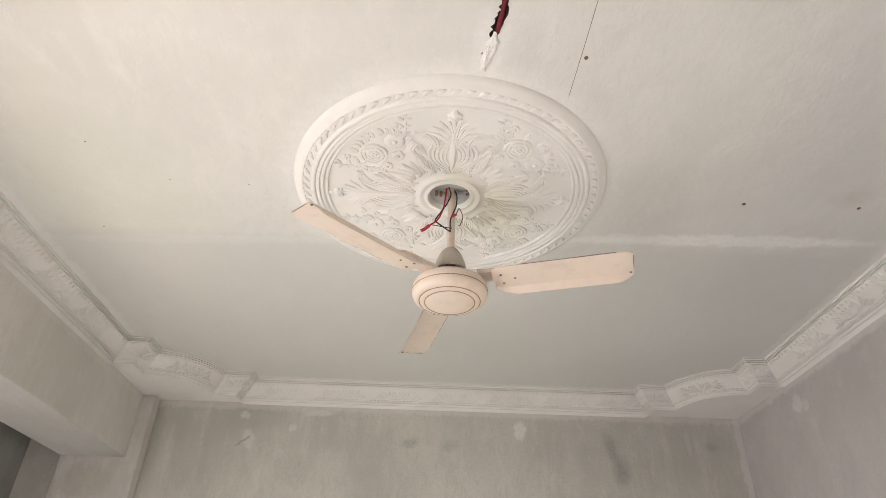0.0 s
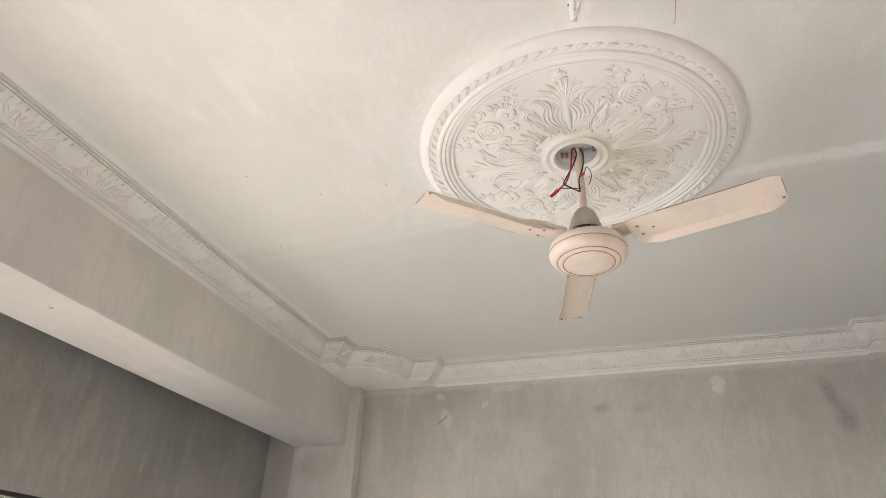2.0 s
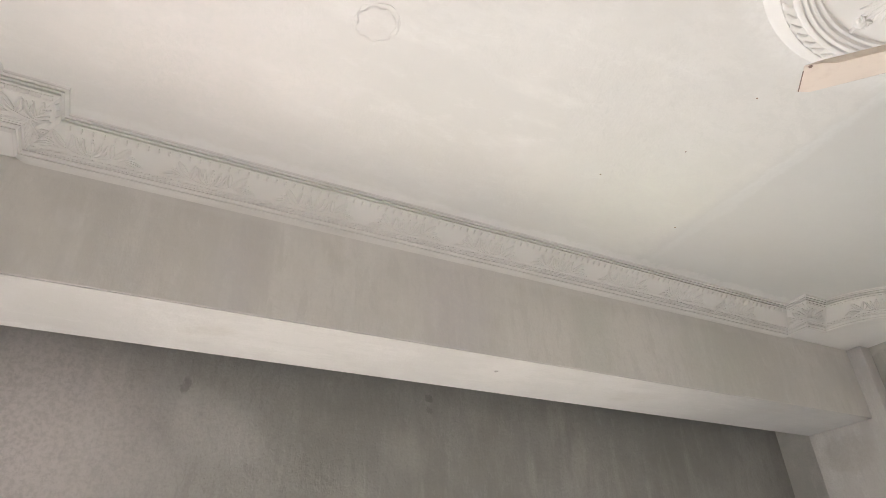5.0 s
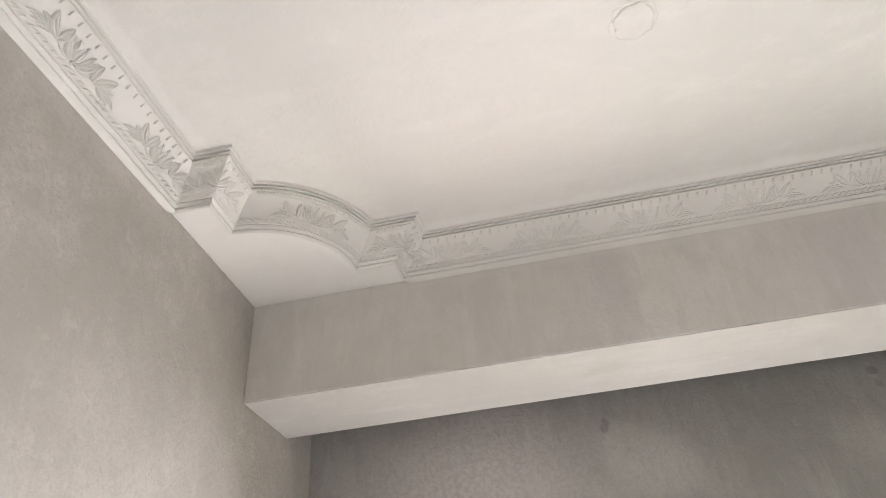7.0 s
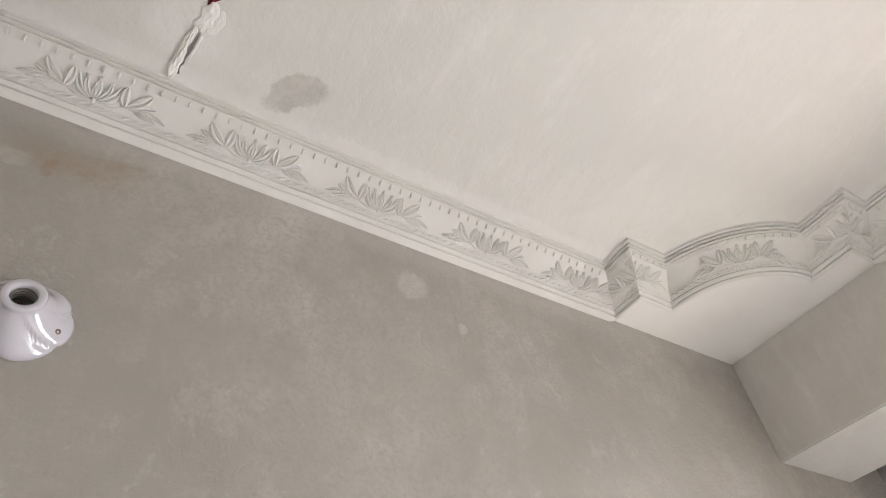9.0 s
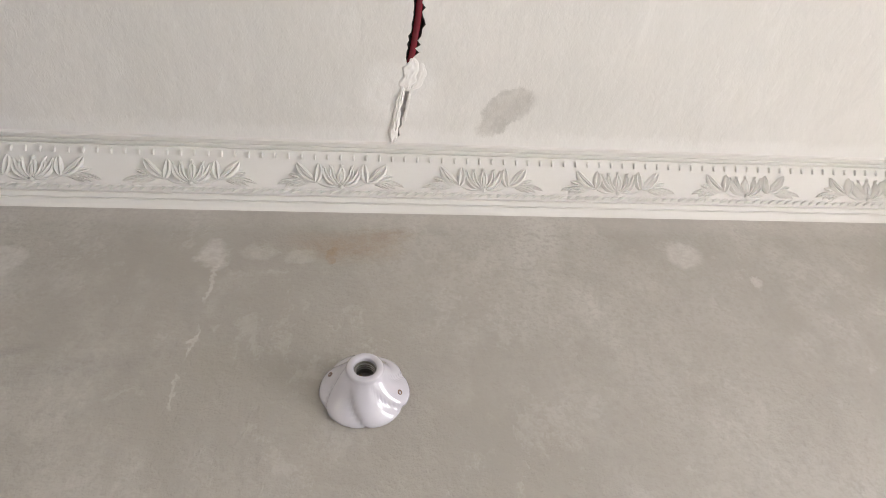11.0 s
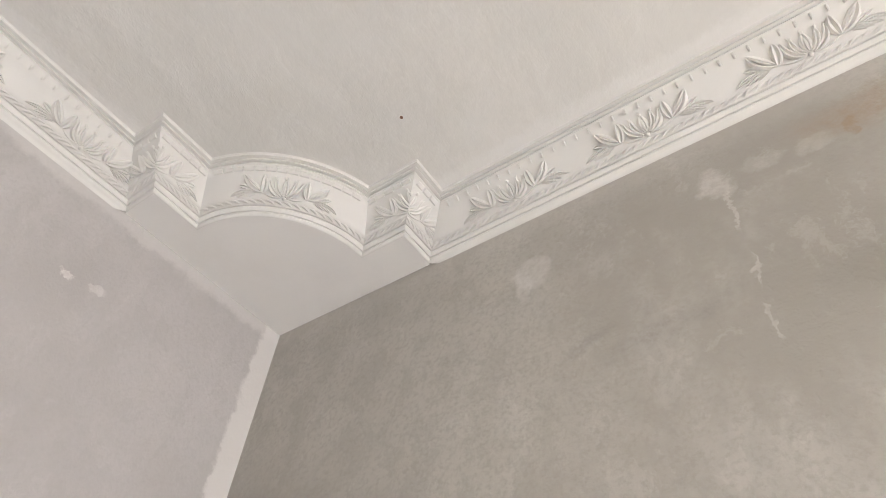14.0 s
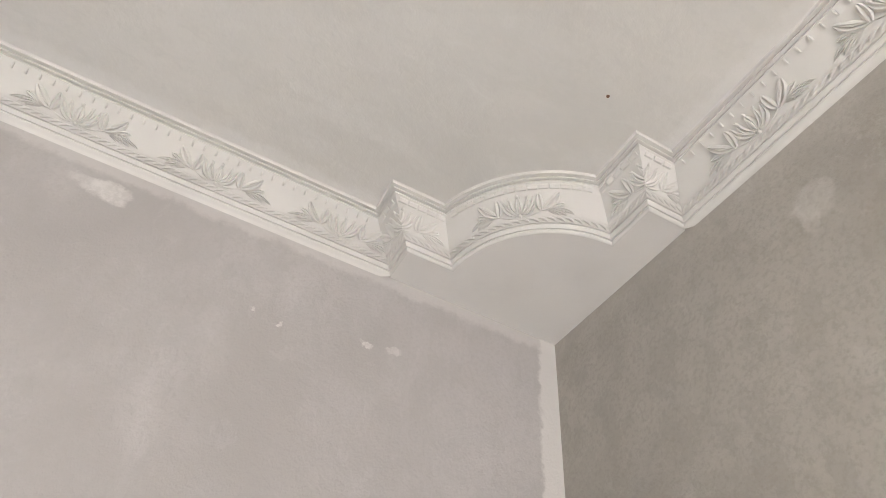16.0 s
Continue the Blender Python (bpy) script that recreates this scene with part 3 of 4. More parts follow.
def trimmed(grids, place, planes):
    """Carve and cut away what lies outside the planes (point, outward normal)."""
    bm = carve(bmesh.new(), grids, place)
    for p, n in planes:
        bmesh.ops.bisect_plane(bm, geom=bm.verts[:] + bm.edges[:] + bm.faces[:], plane_co=p, plane_no=n, clear_outer=True)
    return bm


def corner_meshes():
    """Meshes of one corner block, corner of the walls at the origin, room towards +x +y."""
    out = {}
    bm = bmesh.new()
    rows = [[bm.verts.new((u, v, -w)) for u, v in corner_path(r)] for r, w in CORNER_SECTION]
    for a, b in zip(rows, rows[1:]):
        for j in range(len(a) - 1):
            bm.faces.new((a[j], a[j + 1], b[j + 1], b[j]))
    out["moulding"] = mesh_of("moulding", bm, m_cast, 35)
    bm = bmesh.new()
    line = [(0.0002, 0.0002), (U1 - C + 0.003, 0.0002)] + [(u, v) for u, v in corner_path(C - 0.007)[1:-1]] + [(0.0002, U1 - C + 0.003)]
    low = [bm.verts.new((u, v, -HC + 0.0005)) for u, v in line]
    top = [bm.verts.new((u, v, -HC + 0.0125)) for u, v in line]
    bm.faces.new(low)
    bm.faces.new(top[::-1])
    for i in range(len(low)):
        j = (i + 1) % len(low)
        bm.faces.new((low[i], low[j], top[j], top[i]))
    out["soffit_panel"] = mesh_of("soffit_panel", bm, m_soffit)
    p = corner_path(0.0)
    q = corner_path(C)
    sides = {
        "step": ((U1, C), (U1, C + D), (1, 0), D - 0.066, 1.0),
        "front": (p[2], p[1], (0, 1), 0.108, 1.0),
    }
    mitre = {
        "step": [((U1, C, 0), (1, -1, 0)), ((U1, C + D, 0), (-1, 1, 0))],
        "front": [((U1, C + D, 0), (1, -1, 0)), ((*p[2], 0), (q[2][1] - p[2][1], -(q[2][0] - p[2][0]), 0))],
    }
    for key, (a, b, n, at, size) in sides.items():
        place = side_point(a, b, n)
        planes = mitre[key]
        out[key] = mesh_of("lotus_motif", trimmed(LOTUS, lambda x, y, h: place(x + at, y, h * 0.7 if h > 0 else h), planes), m_cast, 40)
        ropes = []
        for k in range(-4, 12):
            x = k * 0.0205
            petal(ropes, x - 0.0115, 0.0018, x + 0.0115, 0.0092, 0.0060, 0.0048, 0.0016, 1.0, 5, 0.4)

        def side_rope(x, y, h):
            t = y / 0.0115
            q = Vector(a) + (Vector(b) - Vector(a)).normalized() * x - Vector(n) * (0.0950 - 0.0095 * t - h * 0.7)
            return (q.x, q.y, -(deep(0.0900 - 0.0100 * t) + h * 0.5))

        out[key + "_rope"] = mesh_of("rope_band", trimmed(ropes, side_rope, planes), m_cast, 50)
        bm = bmesh.new()
        long = (Vector(b) - Vector(a)).length
        teeth = int((long - 0.012) / 0.030)
        for i in range(teeth):
            s = long / 2 - 0.026 + (i - (teeth - 1) / 2) * 0.030
            tooth(bm, lambda x, r, w: (Vector(a) + (Vector(b) - Vector(a)).normalized() * x - Vector(n) * r).to_tuple() + (-w,), s)
        out[key + "_teeth"] = mesh_of("dentils", bm, m_cast)
    out["curve"] = mesh_of("lotus_motif", carve(bmesh.new(), LOTUS, arc_point), m_cast, 40)
    bm = bmesh.new()
    for i in range(14):
        tooth(bm, lambda x, r, w: (CEN + (RAD - r) * math.cos(math.pi / 4 - x / (RAD - 0.03)), CEN + (RAD - r) * math.sin(math.pi / 4 - x / (RAD - 0.03)), -w), (i - 6.5) * 0.0295)
    out["curve_teeth"] = mesh_of("dentils", bm, m_cast)
    bm = bmesh.new()

    def arc_rope(x, y, h):
        t = y / 0.0115
        r, w = 0.0950 - 0.0095 * t - h * 0.7, deep(0.0900 - 0.0100 * t) + h * 0.5
        a = math.pi / 4 - x / (RAD - 0.09)
        return (CEN + (RAD - r) * math.cos(a), CEN + (RAD - r) * math.sin(a), -w)

    rope_bits(bm, 0.47, arc_rope)
    out["rope"] = mesh_of("rope_band", bm, m_cast, 50)
    return out


def tooth(bm, place, s, half=0.0130):
    a, b = (0.0203, deep(0.0334)), (0.0307, deep(0.0466))
    vb = [bm.verts.new(place(s + k * half, r, w)) for k in (-1, 1) for r, w in (a, b)]
    vf = [bm.verts.new(place(s + k * (half - 0.0006), r - 0.0032, w + 0.0024)) for k in (-1, 1) for r, w in ((0.0225, deep(0.0362)), (0.0287, deep(0.0441)))]
    bm.faces.new((vf[0], vf[1], vf[3], vf[2]))
    for i, j in ((0, 1), (1, 3), (3, 2), (2, 0)):
        bm.faces.new((vb[i], vb[j], vf[j], vf[i]))


CORNER = corner_meshes()
FLIP = Matrix(((0, 1, 0, 0), (1, 0, 0, 0), (0, 0, 1, 0), (0, 0, 0, 1)))


def corner_block(label, at, turn):
    thing = tagged(new("cornice_corner"), label, "cornice corner", "cornice corners", "structure")
    thing.matrix_world = Matrix.Translation((*at, H)) @ Matrix.Rotation(turn, 4, "Z")
    same("moulding", CORNER["moulding"], thing, Matrix())
    tagged(same("soffit_panel", CORNER["soffit_panel"], thing, Matrix()), "flat white corner panel")
    same("lotus_motif", CORNER["curve"], thing, Matrix())
    same("dentils", CORNER["curve_teeth"], thing, Matrix())
    tagged(same("rope_band", CORNER["rope"], thing, Matrix()), kind="stuff")
    for m in (Matrix(), FLIP):
        for key in ("step", "front"):
            same("lotus_motif", CORNER[key], thing, m)
            same("dentils", CORNER[key + "_teeth"], thing, m)
            tagged(same("rope_band", CORNER[key + "_rope"], thing, m), kind="stuff")
    return thing


# ---- structure ----
def structure(name, bm, material, label, category, smooth=None):
    ob = part(name, bm, material, None, label, smooth)
    return tagged(ob, "", category, "", "structure")


structure("floor", boxes(((X_BACK - 0.2, Y_S - 0.2, -0.1), (X_E + 0.2, Y_N + 0.2, 0))), m_floor, "pale dusty cement floor of an unfinished room", "floor")
structure("wall_south", boxes(((X_BACK - 0.2, Y_S - 0.2, 0), (X_E + 0.2, Y_S, H))), m_south, "grey skimmed wall with putty spots and a brown damp stain", "wall")
structure("wall_north", boxes(((X_BACK - 0.2, Y_N, 0), (X_E + 0.2, Y_N + 0.2, H))), m_north, "grey mottled wall with dark scuffs and putty spots", "wall")
structure("wall_east", boxes(
    ((X_E, Y_S, 0), (X_E + 0.2, ADDED_WIN_E[0], H)), ((X_E, ADDED_WIN_E[1], 0), (X_E + 0.2, Y_N, H)),
    ((X_E, ADDED_WIN_E[0], 0), (X_E + 0.2, ADDED_WIN_E[1], ADDED_WIN_E[2])), ((X_E, ADDED_WIN_E[0], ADDED_WIN_E[3]), (X_E + 0.2, ADDED_WIN_E[1], H))), m_east, "pale grey skimmed wall with a few putty spots", "wall")
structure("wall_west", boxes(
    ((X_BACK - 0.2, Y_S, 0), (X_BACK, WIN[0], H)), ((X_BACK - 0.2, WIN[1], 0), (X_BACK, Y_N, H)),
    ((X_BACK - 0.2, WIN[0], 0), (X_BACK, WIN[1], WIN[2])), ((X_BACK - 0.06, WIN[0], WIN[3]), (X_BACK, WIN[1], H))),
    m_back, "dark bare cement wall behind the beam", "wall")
beam = structure("beam", boxes(((X_W - BEAM_T, Y_S, Z_BEAM), (X_W, Y_N - COL_E, H)), bevel=0.002), m_beam, "grey plastered ceiling beam with a white underside", "beam")
part("underside", boxes(((X_W - BEAM_T + 0.003, Y_S + 0.001, Z_BEAM - 0.004), (X_W - 0.003, Y_N - COL_E - 0.001, Z_BEAM + 0.004)), bevel=0.001), m_under, beam, "white painted underside")
structure("column", boxes(((X_W - BEAM_T, Y_N - COL_E, 0), (X_W + COL_G, Y_N, H - HC)), bevel=0.006), m_column, "pale puttied column under the end of the beam", "column")

# ceiling with a chased slot for the conduit
rng = random.Random(4)
SLOT = [(0.112, -0.515), (0.127, -0.600), (0.150, -0.720), (0.195, -1.400), (0.226, -1.990), (0.238, -2.160), (0.247, -2.215), (0.263, -2.340), (0.275, -2.410)]


def slot_line(side):
    pts = [Vector((*p, 0)) for p in SLOT]
    out = []
    for a, b in zip(pts, pts[1:]):
        n = max(2, int((b - a).length / 0.009))
        for k in range(n):
            p = a.lerp(b, k / n)
            wide = 0.0125 + (0.0060 if side < 0 else 0.0025) * rng.uniform(-1, 1) + 0.003 * math.sin(p.y * 61 + side)
            if p.y > -0.58 or p.y < -2.20:
                wide *= 0.75
            out.append((p.x + side * wide, p.y))
    return out


def ceiling():
    bm = bmesh.new()
    outer = [(X_BACK - 0.2, Y_S - 0.2), (X_E + 0.2, Y_S - 0.2), (X_E + 0.2, Y_N + 0.2), (X_BACK - 0.2, Y_N + 0.2)]
    inner = slot_line(1) + slot_line(-1)[::-1]
    loops = []
    for line in (outer, inner):
        vs = [bm.verts.new((x, y, H)) for x, y in line]
        loops.append(vs)
        for i in range(len(vs)):
            bm.edges.new((vs[i], vs[(i + 1) % len(vs)]))
    bmesh.ops.triangle_fill(bm, use_beauty=True, use_dissolve=False, edges=bm.edges[:])
    up = [bm.verts.new((v.co.x, v.co.y, H + 0.032)) for v in loops[1]]
    for i in range(len(up)):
        j = (i + 1) % len(up)
        bm.faces.new((loops[1][i], loops[1][j], up[j], up[i])).material_index = 1 if loops[1][i].co.y > -2.19 else 0
    block(bm, (X_BACK - 0.2, Y_S - 0.2, H + 0.033), (X_E + 0.2, Y_N + 0.2, H + 0.2))
    return bm


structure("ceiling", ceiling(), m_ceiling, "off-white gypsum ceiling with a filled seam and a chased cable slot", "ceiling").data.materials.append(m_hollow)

# ---- cornice ----
LONG_X, LONG_Y = X_E - X_W - 2 * U1, Y_N - Y_S - 2 * U1
CX, CY = (X_W + X_E) / 2, (Y_S + Y_N) / 2
cornice_run("white cast cornice with lotus relief along the south wall", (CX, Y_S), math.pi, LONG_X, [CX - 1.126 + 0.3605 * k for k in range(7)])
cornice_run("white cast cornice with faint lotus relief along the north wall", (CX, Y_N), 0.0, LONG_X, [x - CX for x in (-0.918, -0.560, -0.200, 0.160, 0.520, 0.878, 1.23)], worn_lotus_mesh)
cornice_run("white cast cornice with lotus relief along the east wall", (X_E, CY), -math.pi / 2, LONG_Y, [CY + 1.770 - 0.363 * k for k in range(9)])
cornice_run("white cast cornice with shallow lotus relief along the beam", (X_W, CY), math.pi / 2, LONG_Y, [0.365 * k - 1.762 - CY for k in range(9)], worn_lotus_mesh)
for words, at, turn in (("between south wall and beam", (X_W, Y_S), 0.0), ("between south and east walls", (X_E, Y_S), math.pi / 2), ("between north and east walls", (X_E, Y_N), math.pi), ("between north wall and beam", (X_W, Y_N), -math.pi / 2)):
    corner_block("white stepped and curved cornice corner " + words, at, turn)


# ---- ceiling rose ----
def fleur_grids():
    """One palmette, pointing along +x: a fan of plumes over two hollow lobes of nested ribs."""
    g = []
    for s in (-1, 1):
        for k in range(5):
            f = 1 - 0.17 * k
            petal(g, 0.142 + 0.007 * k, s * 0.009, 0.302 - 0.011 * k, s * (0.046 - 0.006 * k) * f ** 0.5, 0.0125, 0.0100 - 0.0008 * k, s * (0.052 - 0.0095 * k), 0.92, 11, 0.4)
        for k, (x, y, w) in enumerate(((0.388, 0.022, 0.020), (0.376, 0.046, 0.021), (0.354, 0.070, 0.021), (0.326, 0.092, 0.021))):
            petal(g, 0.245 - 0.004 * k, s * 0.004, x, s * y, w, 0.0115 - 0.0006 * k, s * (-0.008 - 0.006 * k), 0.75, 11, 0.5)
        petal(g, 0.128, s * 0.052, 0.232, s * 0.122, 0.026, 0.0105, s * 0.016, 0.7, 9, 0.5)
        petal(g, 0.140, s * 0.040, 0.262, s * 0.128, 0.018, 0.0120, s * -0.006, 0.7, 9, 0.5)
        petal(g, 0.228, s * 0.130, 0.272, s * 0.112, 0.022, 0.0115, s * 0.012, 0.7, 7, 0.5)
        petal(g, 0.400, s * 0.002, 0.386, s * 0.026, 0.014, 0.010, s * 0.004)
        petal(g, 0.125, s * 0.004, 0.158, s * 0.016, 0.014, 0.008, 0)
        petal(g, 0.122, s * 0.016, 0.150, s * 0.034, 0.014, 0.008, 0)
    petal(g, 0.150, 0, 0.395, 0, 0.024, 0.0115, 0, 0.95, 10, 0.5)
    dome(g, 0.404, 0, 0.019, 0.013)
    petal(g, 0.408, 0, 0.440, 0, 0.018, 0.012, 0, 0.95)
    dome(g, 0.402, 0.015, 0.010, 0.010)
    dome(g, 0.402, -0.015, 0.010, 0.010)
    return g


def flower(g, x, y, size, high, petals=5, turn=0.0, rings=1):
    for ring in range(rings):
        far = size * (1 - 0.30 * ring)
        for k in range(petals):
            a = turn + 2 * math.pi * (k + 0.5 * (ring % 2)) / petals
            ox, oy = math.cos(a), math.sin(a)
            grid = []
            petal(grid, x + 0.10 * far * ox, y + 0.10 * far * oy, x + far * ox, y + far * oy, far * 1.15, high * (1 + 0.35 * ring), 0.10 * far, 0.72, 5, 0.45)
            g.extend(grid)
    dome(g, x, y, size * (0.30 if rings == 1 else 0.26), high * (1.3 + 0.35 * rings))


def spiral_rose(g, x, y, size, high):
    """A full rose: rolled petal edges round a heart."""
    dome(g, x, y, size * 0.95, high * 0.75, 14)
    for ring, n in ((0.92, 6), (0.68, 5), (0.44, 4), (0.24, 3)):
        for k in range(n):
            a = 2 * math.pi * k / n + ring * 5
            b = a + 2 * math.pi / n * 1.25
            r = size * ring
            petal(g, x + r * math.cos(a), y + r * math.sin(a), x + r * math.cos(b) * 0.93, y + r * math.sin(b) * 0.93, size * 0.26, high * (0.80 + 0.35 * (1 - ring)), -r * 0.17 * (6 / n), 0.97, 6, 0.5)


def spray_grids(seed):
    """Roses, blossoms, leaves and twigs between two palmettes, along +x."""
    g = []
    rnd = random.Random(seed)
    spiral_rose(g, 0.335, -0.035, 0.050, 0.013)
    flower(g, 0.330, 0.062, 0.036, 0.010, 5, 0.3)
    flower(g, 0.275, 0.020, 0.024, 0.009, 5, 1.0)
    flower(g, 0.262, -0.045, 0.020, 0.008, 5, 0.5)
    for x, y in ((0.385, -0.115), (0.400, 0.020), (0.372, 0.118), (0.300, -0.110)):
        flower(g, x, y, 0.017, 0.008, 4, rnd.uniform(0, 3))
    for s in (-1, 1):
        petal(g, 0.32, s * 0.08, 0.385, s * 0.165, 0.006, 0.006, s * 0.010, 1.0, 8)
        petal(g, 0.385, s * 0.160, 0.398, s * 0.185, 0.013, 0.008)
        for k in range(3):
            x, y = 0.335 + 0.020 * k, 0.105 + 0.024 * k
            petal(g, x, s * y, x + 0.026, s * (y - 0.006), 0.013, 0.007)
            petal(g, x, s * y, x - 0.010, s * (y + 0.026), 0.012, 0.007)
    for k in range(27):
        a = rnd.uniform(-2.7, 2.7)
        x, y = 0.325 + 0.062 * math.cos(a), -0.005 + 0.098 * math.sin(a)
        b = math.atan2(y, x - 0.30) + rnd.uniform(-0.5, 0.5)
        long = rnd.uniform(0.026, 0.040)
        petal(g, x, y, x + long * math.cos(b), y + long * math.sin(b), long * 0.55, 0.008, rnd.uniform(-0.004, 0.004))
    for k in range(7):
        y = (k - 3) * 0.024
        petal(g, 0.150, y * 0.45, 0.238 - 0.010 * abs(k - 3), y * 1.25, 0.017, 0.011, -y * 0.10, 0.5, 8)
    for s in (-1, 1):
        petal(g, 0.128, s * 0.030, 0.215, s * 0.090, 0.014, 0.010, s * 0.014, 0.5, 8)
        petal(g, 0.205, s * 0.070, 0.300, s * 0.100, 0.012, 0.008, s * -0.012, 0.5, 8)
        dome(g, 0.222, s * 0.092, 0.011, 0.012)
    for s in (-1, 1):
        for k in range(4):
            petal(g, 0.205 + 0.010 * k, s * (0.128 + 0.006 * k), 0.292 + 0.006 * k, s * (0.168 - 0.013 * k), 0.011, 0.0100 - 0.001 * k, s * (0.020 - 0.004 * k), 0.95, 9, 0.45)
        petal(g, 0.290, s * 0.168, 0.318, s * 0.140, 0.018, 0.011, s * -0.010, 0.8, 7, 0.5)
        petal(g, 0.185, s * 0.092, 0.262, s * 0.116, 0.016, 0.010, s * -0.010, 0.4, 8, 0.5)
        petal(g, 0.170, s * 0.060, 0.250, s * 0.066, 0.015, 0.010, s * 0.008, 0.4, 8, 0.5)
    dome(g, 0.160, 0, 0.012, 0.014)
    return g


def ceiling_rose():
    rose = tagged(new("ceiling_rose"), "large round white cast plaster ceiling rose with floral relief", "ceiling rose")
    rose.location, rose.scale = (*MED, H), (1.04, 1.04, 1.0)
    profile = [(0.556, 0.002), (0.552, -0.008), (0.543, -0.017), (0.533, -0.021), (0.527, -0.026), (0.521, -0.0265), (0.519, -0.023), (0.494, -0.025), (0.491, -0.031),
               (0.486, -0.034), (0.480, -0.033), (0.4765, -0.027), (0.4745, -0.027), (0.471, -0.031), (0.465, -0.031), (0.4615, -0.025), (0.4595, -0.025), (0.456, -0.029), (0.450, -0.028), (0.447, -0.021),
               (0.444, -0.020), (0.440, -0.023), (0.435, -0.022), (0.431, -0.013), (0.30, -0.012), (0.135, -0.013), (0.113, -0.017), (0.109, -0.024), (0.103, -0.025), (0.096, -0.020), (0.089, -0.019), (0.084, -0.023), (0.079, -0.023), (0.074, -0.017), (0.071, 0.002)]
    bm, _ = lathe(profile, 128)
    part("disc", bm, m_rose, rose, smooth=50)
    bm, rings = lathe([(0.084, -0.0025), (0.001, -0.0030)], 40)
    part("opening", bm, m_slab, rose, "bare grey slab in the opening")
    bm = bmesh.new()
    n = 76
    for k in range(n):
        g = []
        petal(g, -0.017, -0.007, 0.014, 0.008, 0.017, 0.0072, 0.006, 0.9, 5, 0.5)
        turn = Matrix.Rotation(2 * math.pi * k / n, 3, "Z")
        carve(bm, g, lambda x, y, h: turn @ Vector((y + 0.5065, x, -0.0235 - h)))
    tagged(part("rope_ring", bm, m_rose, rose, smooth=50), kind="stuff")
    me = mesh_of("palmette", carve(bmesh.new(), fleur_grids(), lambda x, y, h: (x, y, -0.0125 - (0.82 * h if h > 0 else h))), m_rose, 45)
    for k in range(4):
        tagged(same("palmette", me, rose, Matrix.Rotation(k * math.pi / 2, 4, "Z")), kind="stuff")
    for k in range(4):
        me = mesh_of("flower_spray", carve(bmesh.new(), spray_grids(k), lambda x, y, h: (x, y, -0.0125 - (0.82 * h if h > 0 else h))), m_rose, 45)
        tagged(same("flower_spray", me, rose, Matrix.Rotation((k + 0.5) * math.pi / 2, 4, "Z")), kind="stuff")
    return rose


ceiling_rose()


# ---- fan ----
def fan_blade(turn, fan):
    bm = bmesh.new()
    xs = [0.150 + 0.45 * k / 18 for k in range(19)]
    fs = [-1, -0.94, -0.6, -0.2, 0.2, 0.6, 0.72, 0.80, 0.9, 1]
    tops, lows = [], []
    for i, x in enumerate(xs):
        half = 0.058 + 0.005 * i / 18
        left = xs[-1] - x
        if left < 0.020:
            half -= 0.012 * (1 - left / 0.020) ** 2
        if i == 0:
            half -= 0.010
        twist = math.tan(radians(9 - 3 * i / 18))
        row = []
        for f in fs:
            y = f * half
            z = -(y + half) * twist - 0.003 * (1 - f * f) * 1.5
            if f > 0.72:
                z -= (f - 0.72) * half * 1.5 * min(1.0, (i + 1) / 4, (19 - i) / 3)
                y = half * (0.72 + (f - 0.72) * 0.75)
            row.append((x, y, z))
        tops.append([bm.verts.new((a, b, c + 0.0012)) for a, b, c in row])
        lows.append([bm.verts.new((a, b, c - 0.0012)) for a, b, c in row])
    for rows in (tops, lows):
        for a, b in zip(rows, rows[1:]):
            for j in range(len(fs) - 1):
                bm.faces.new((a[j], a[j + 1], b[j + 1], b[j]))
    for j in (0, len(fs) - 1):
        for i in range(len(xs) - 1):
            bm.faces.new((tops[i][j], tops[i + 1][j], lows[i + 1][j], lows[i][j]))
    for i in (0, len(xs) - 1):
        for j in range(len(fs) - 1):
            bm.faces.new((tops[i][j], tops[i][j + 1], lows[i][j + 1], lows[i][j]))
    ob = part("blade", bm, m_fan, fan, smooth=50)
    ob.matrix_local = Matrix.Translation((0, 0, -0.396)) @ Matrix.Rotation(turn, 4, "Z")
    # dark worn line along the straight edge and a chipped corner
    bm = bmesh.new()
    tube(bm, [(0.25 + 0.3 * k / 6, -0.0600 - 0.0022 * k / 6, 0.0002) for k in range(7)], 0.0013, 6)
    part("worn_edge", bm, m_edge, ob, "dark worn edge")
    bm = bmesh.new()
    tube(bm, [(0.6005, -0.045 + 0.07 * k / 4, -0.006 - 0.0065 * k / 4) for k in range(5)], 0.0012, 6)
    part("worn_tip", bm, m_edge, ob, "dark worn tip")
    g = []
    dome(g, 0, 0, 0.0042, 0.003)
    part("chip", carve(bmesh.new(), g, lambda a, b, h: (0.590 + a, 0.040 + b, -0.0175 - h)), m_edge, ob, "dark chipped corner")
    # arm that carries the blade
    bm = bmesh.new()
    path = [(0.100, 0.030), (0.135, 0.026), (0.175, 0.028), (0.225, 0.020), (0.240, 0.0)]
    line = [(x, -w) for x, w in path] + [(x, w) for x, w in reversed(path[:-1])]
    lo = [bm.verts.new((x, y, -0.0085 - 0.10 * y)) for x, y in line]
    hi = [bm.verts.new((x, y, 0.0060 - 0.10 * y)) for x, y in line]
    bm.faces.new(hi)
    bm.faces.new(lo[::-1])
    for i in range(len(line)):
        j = (i + 1) % len(line)
        bm.faces.new((lo[i], lo[j], hi[j], hi[i]))
    for v in bm.verts:
        v.co.z += 0.010
    part("blade_arm", bm, m_fan, ob)
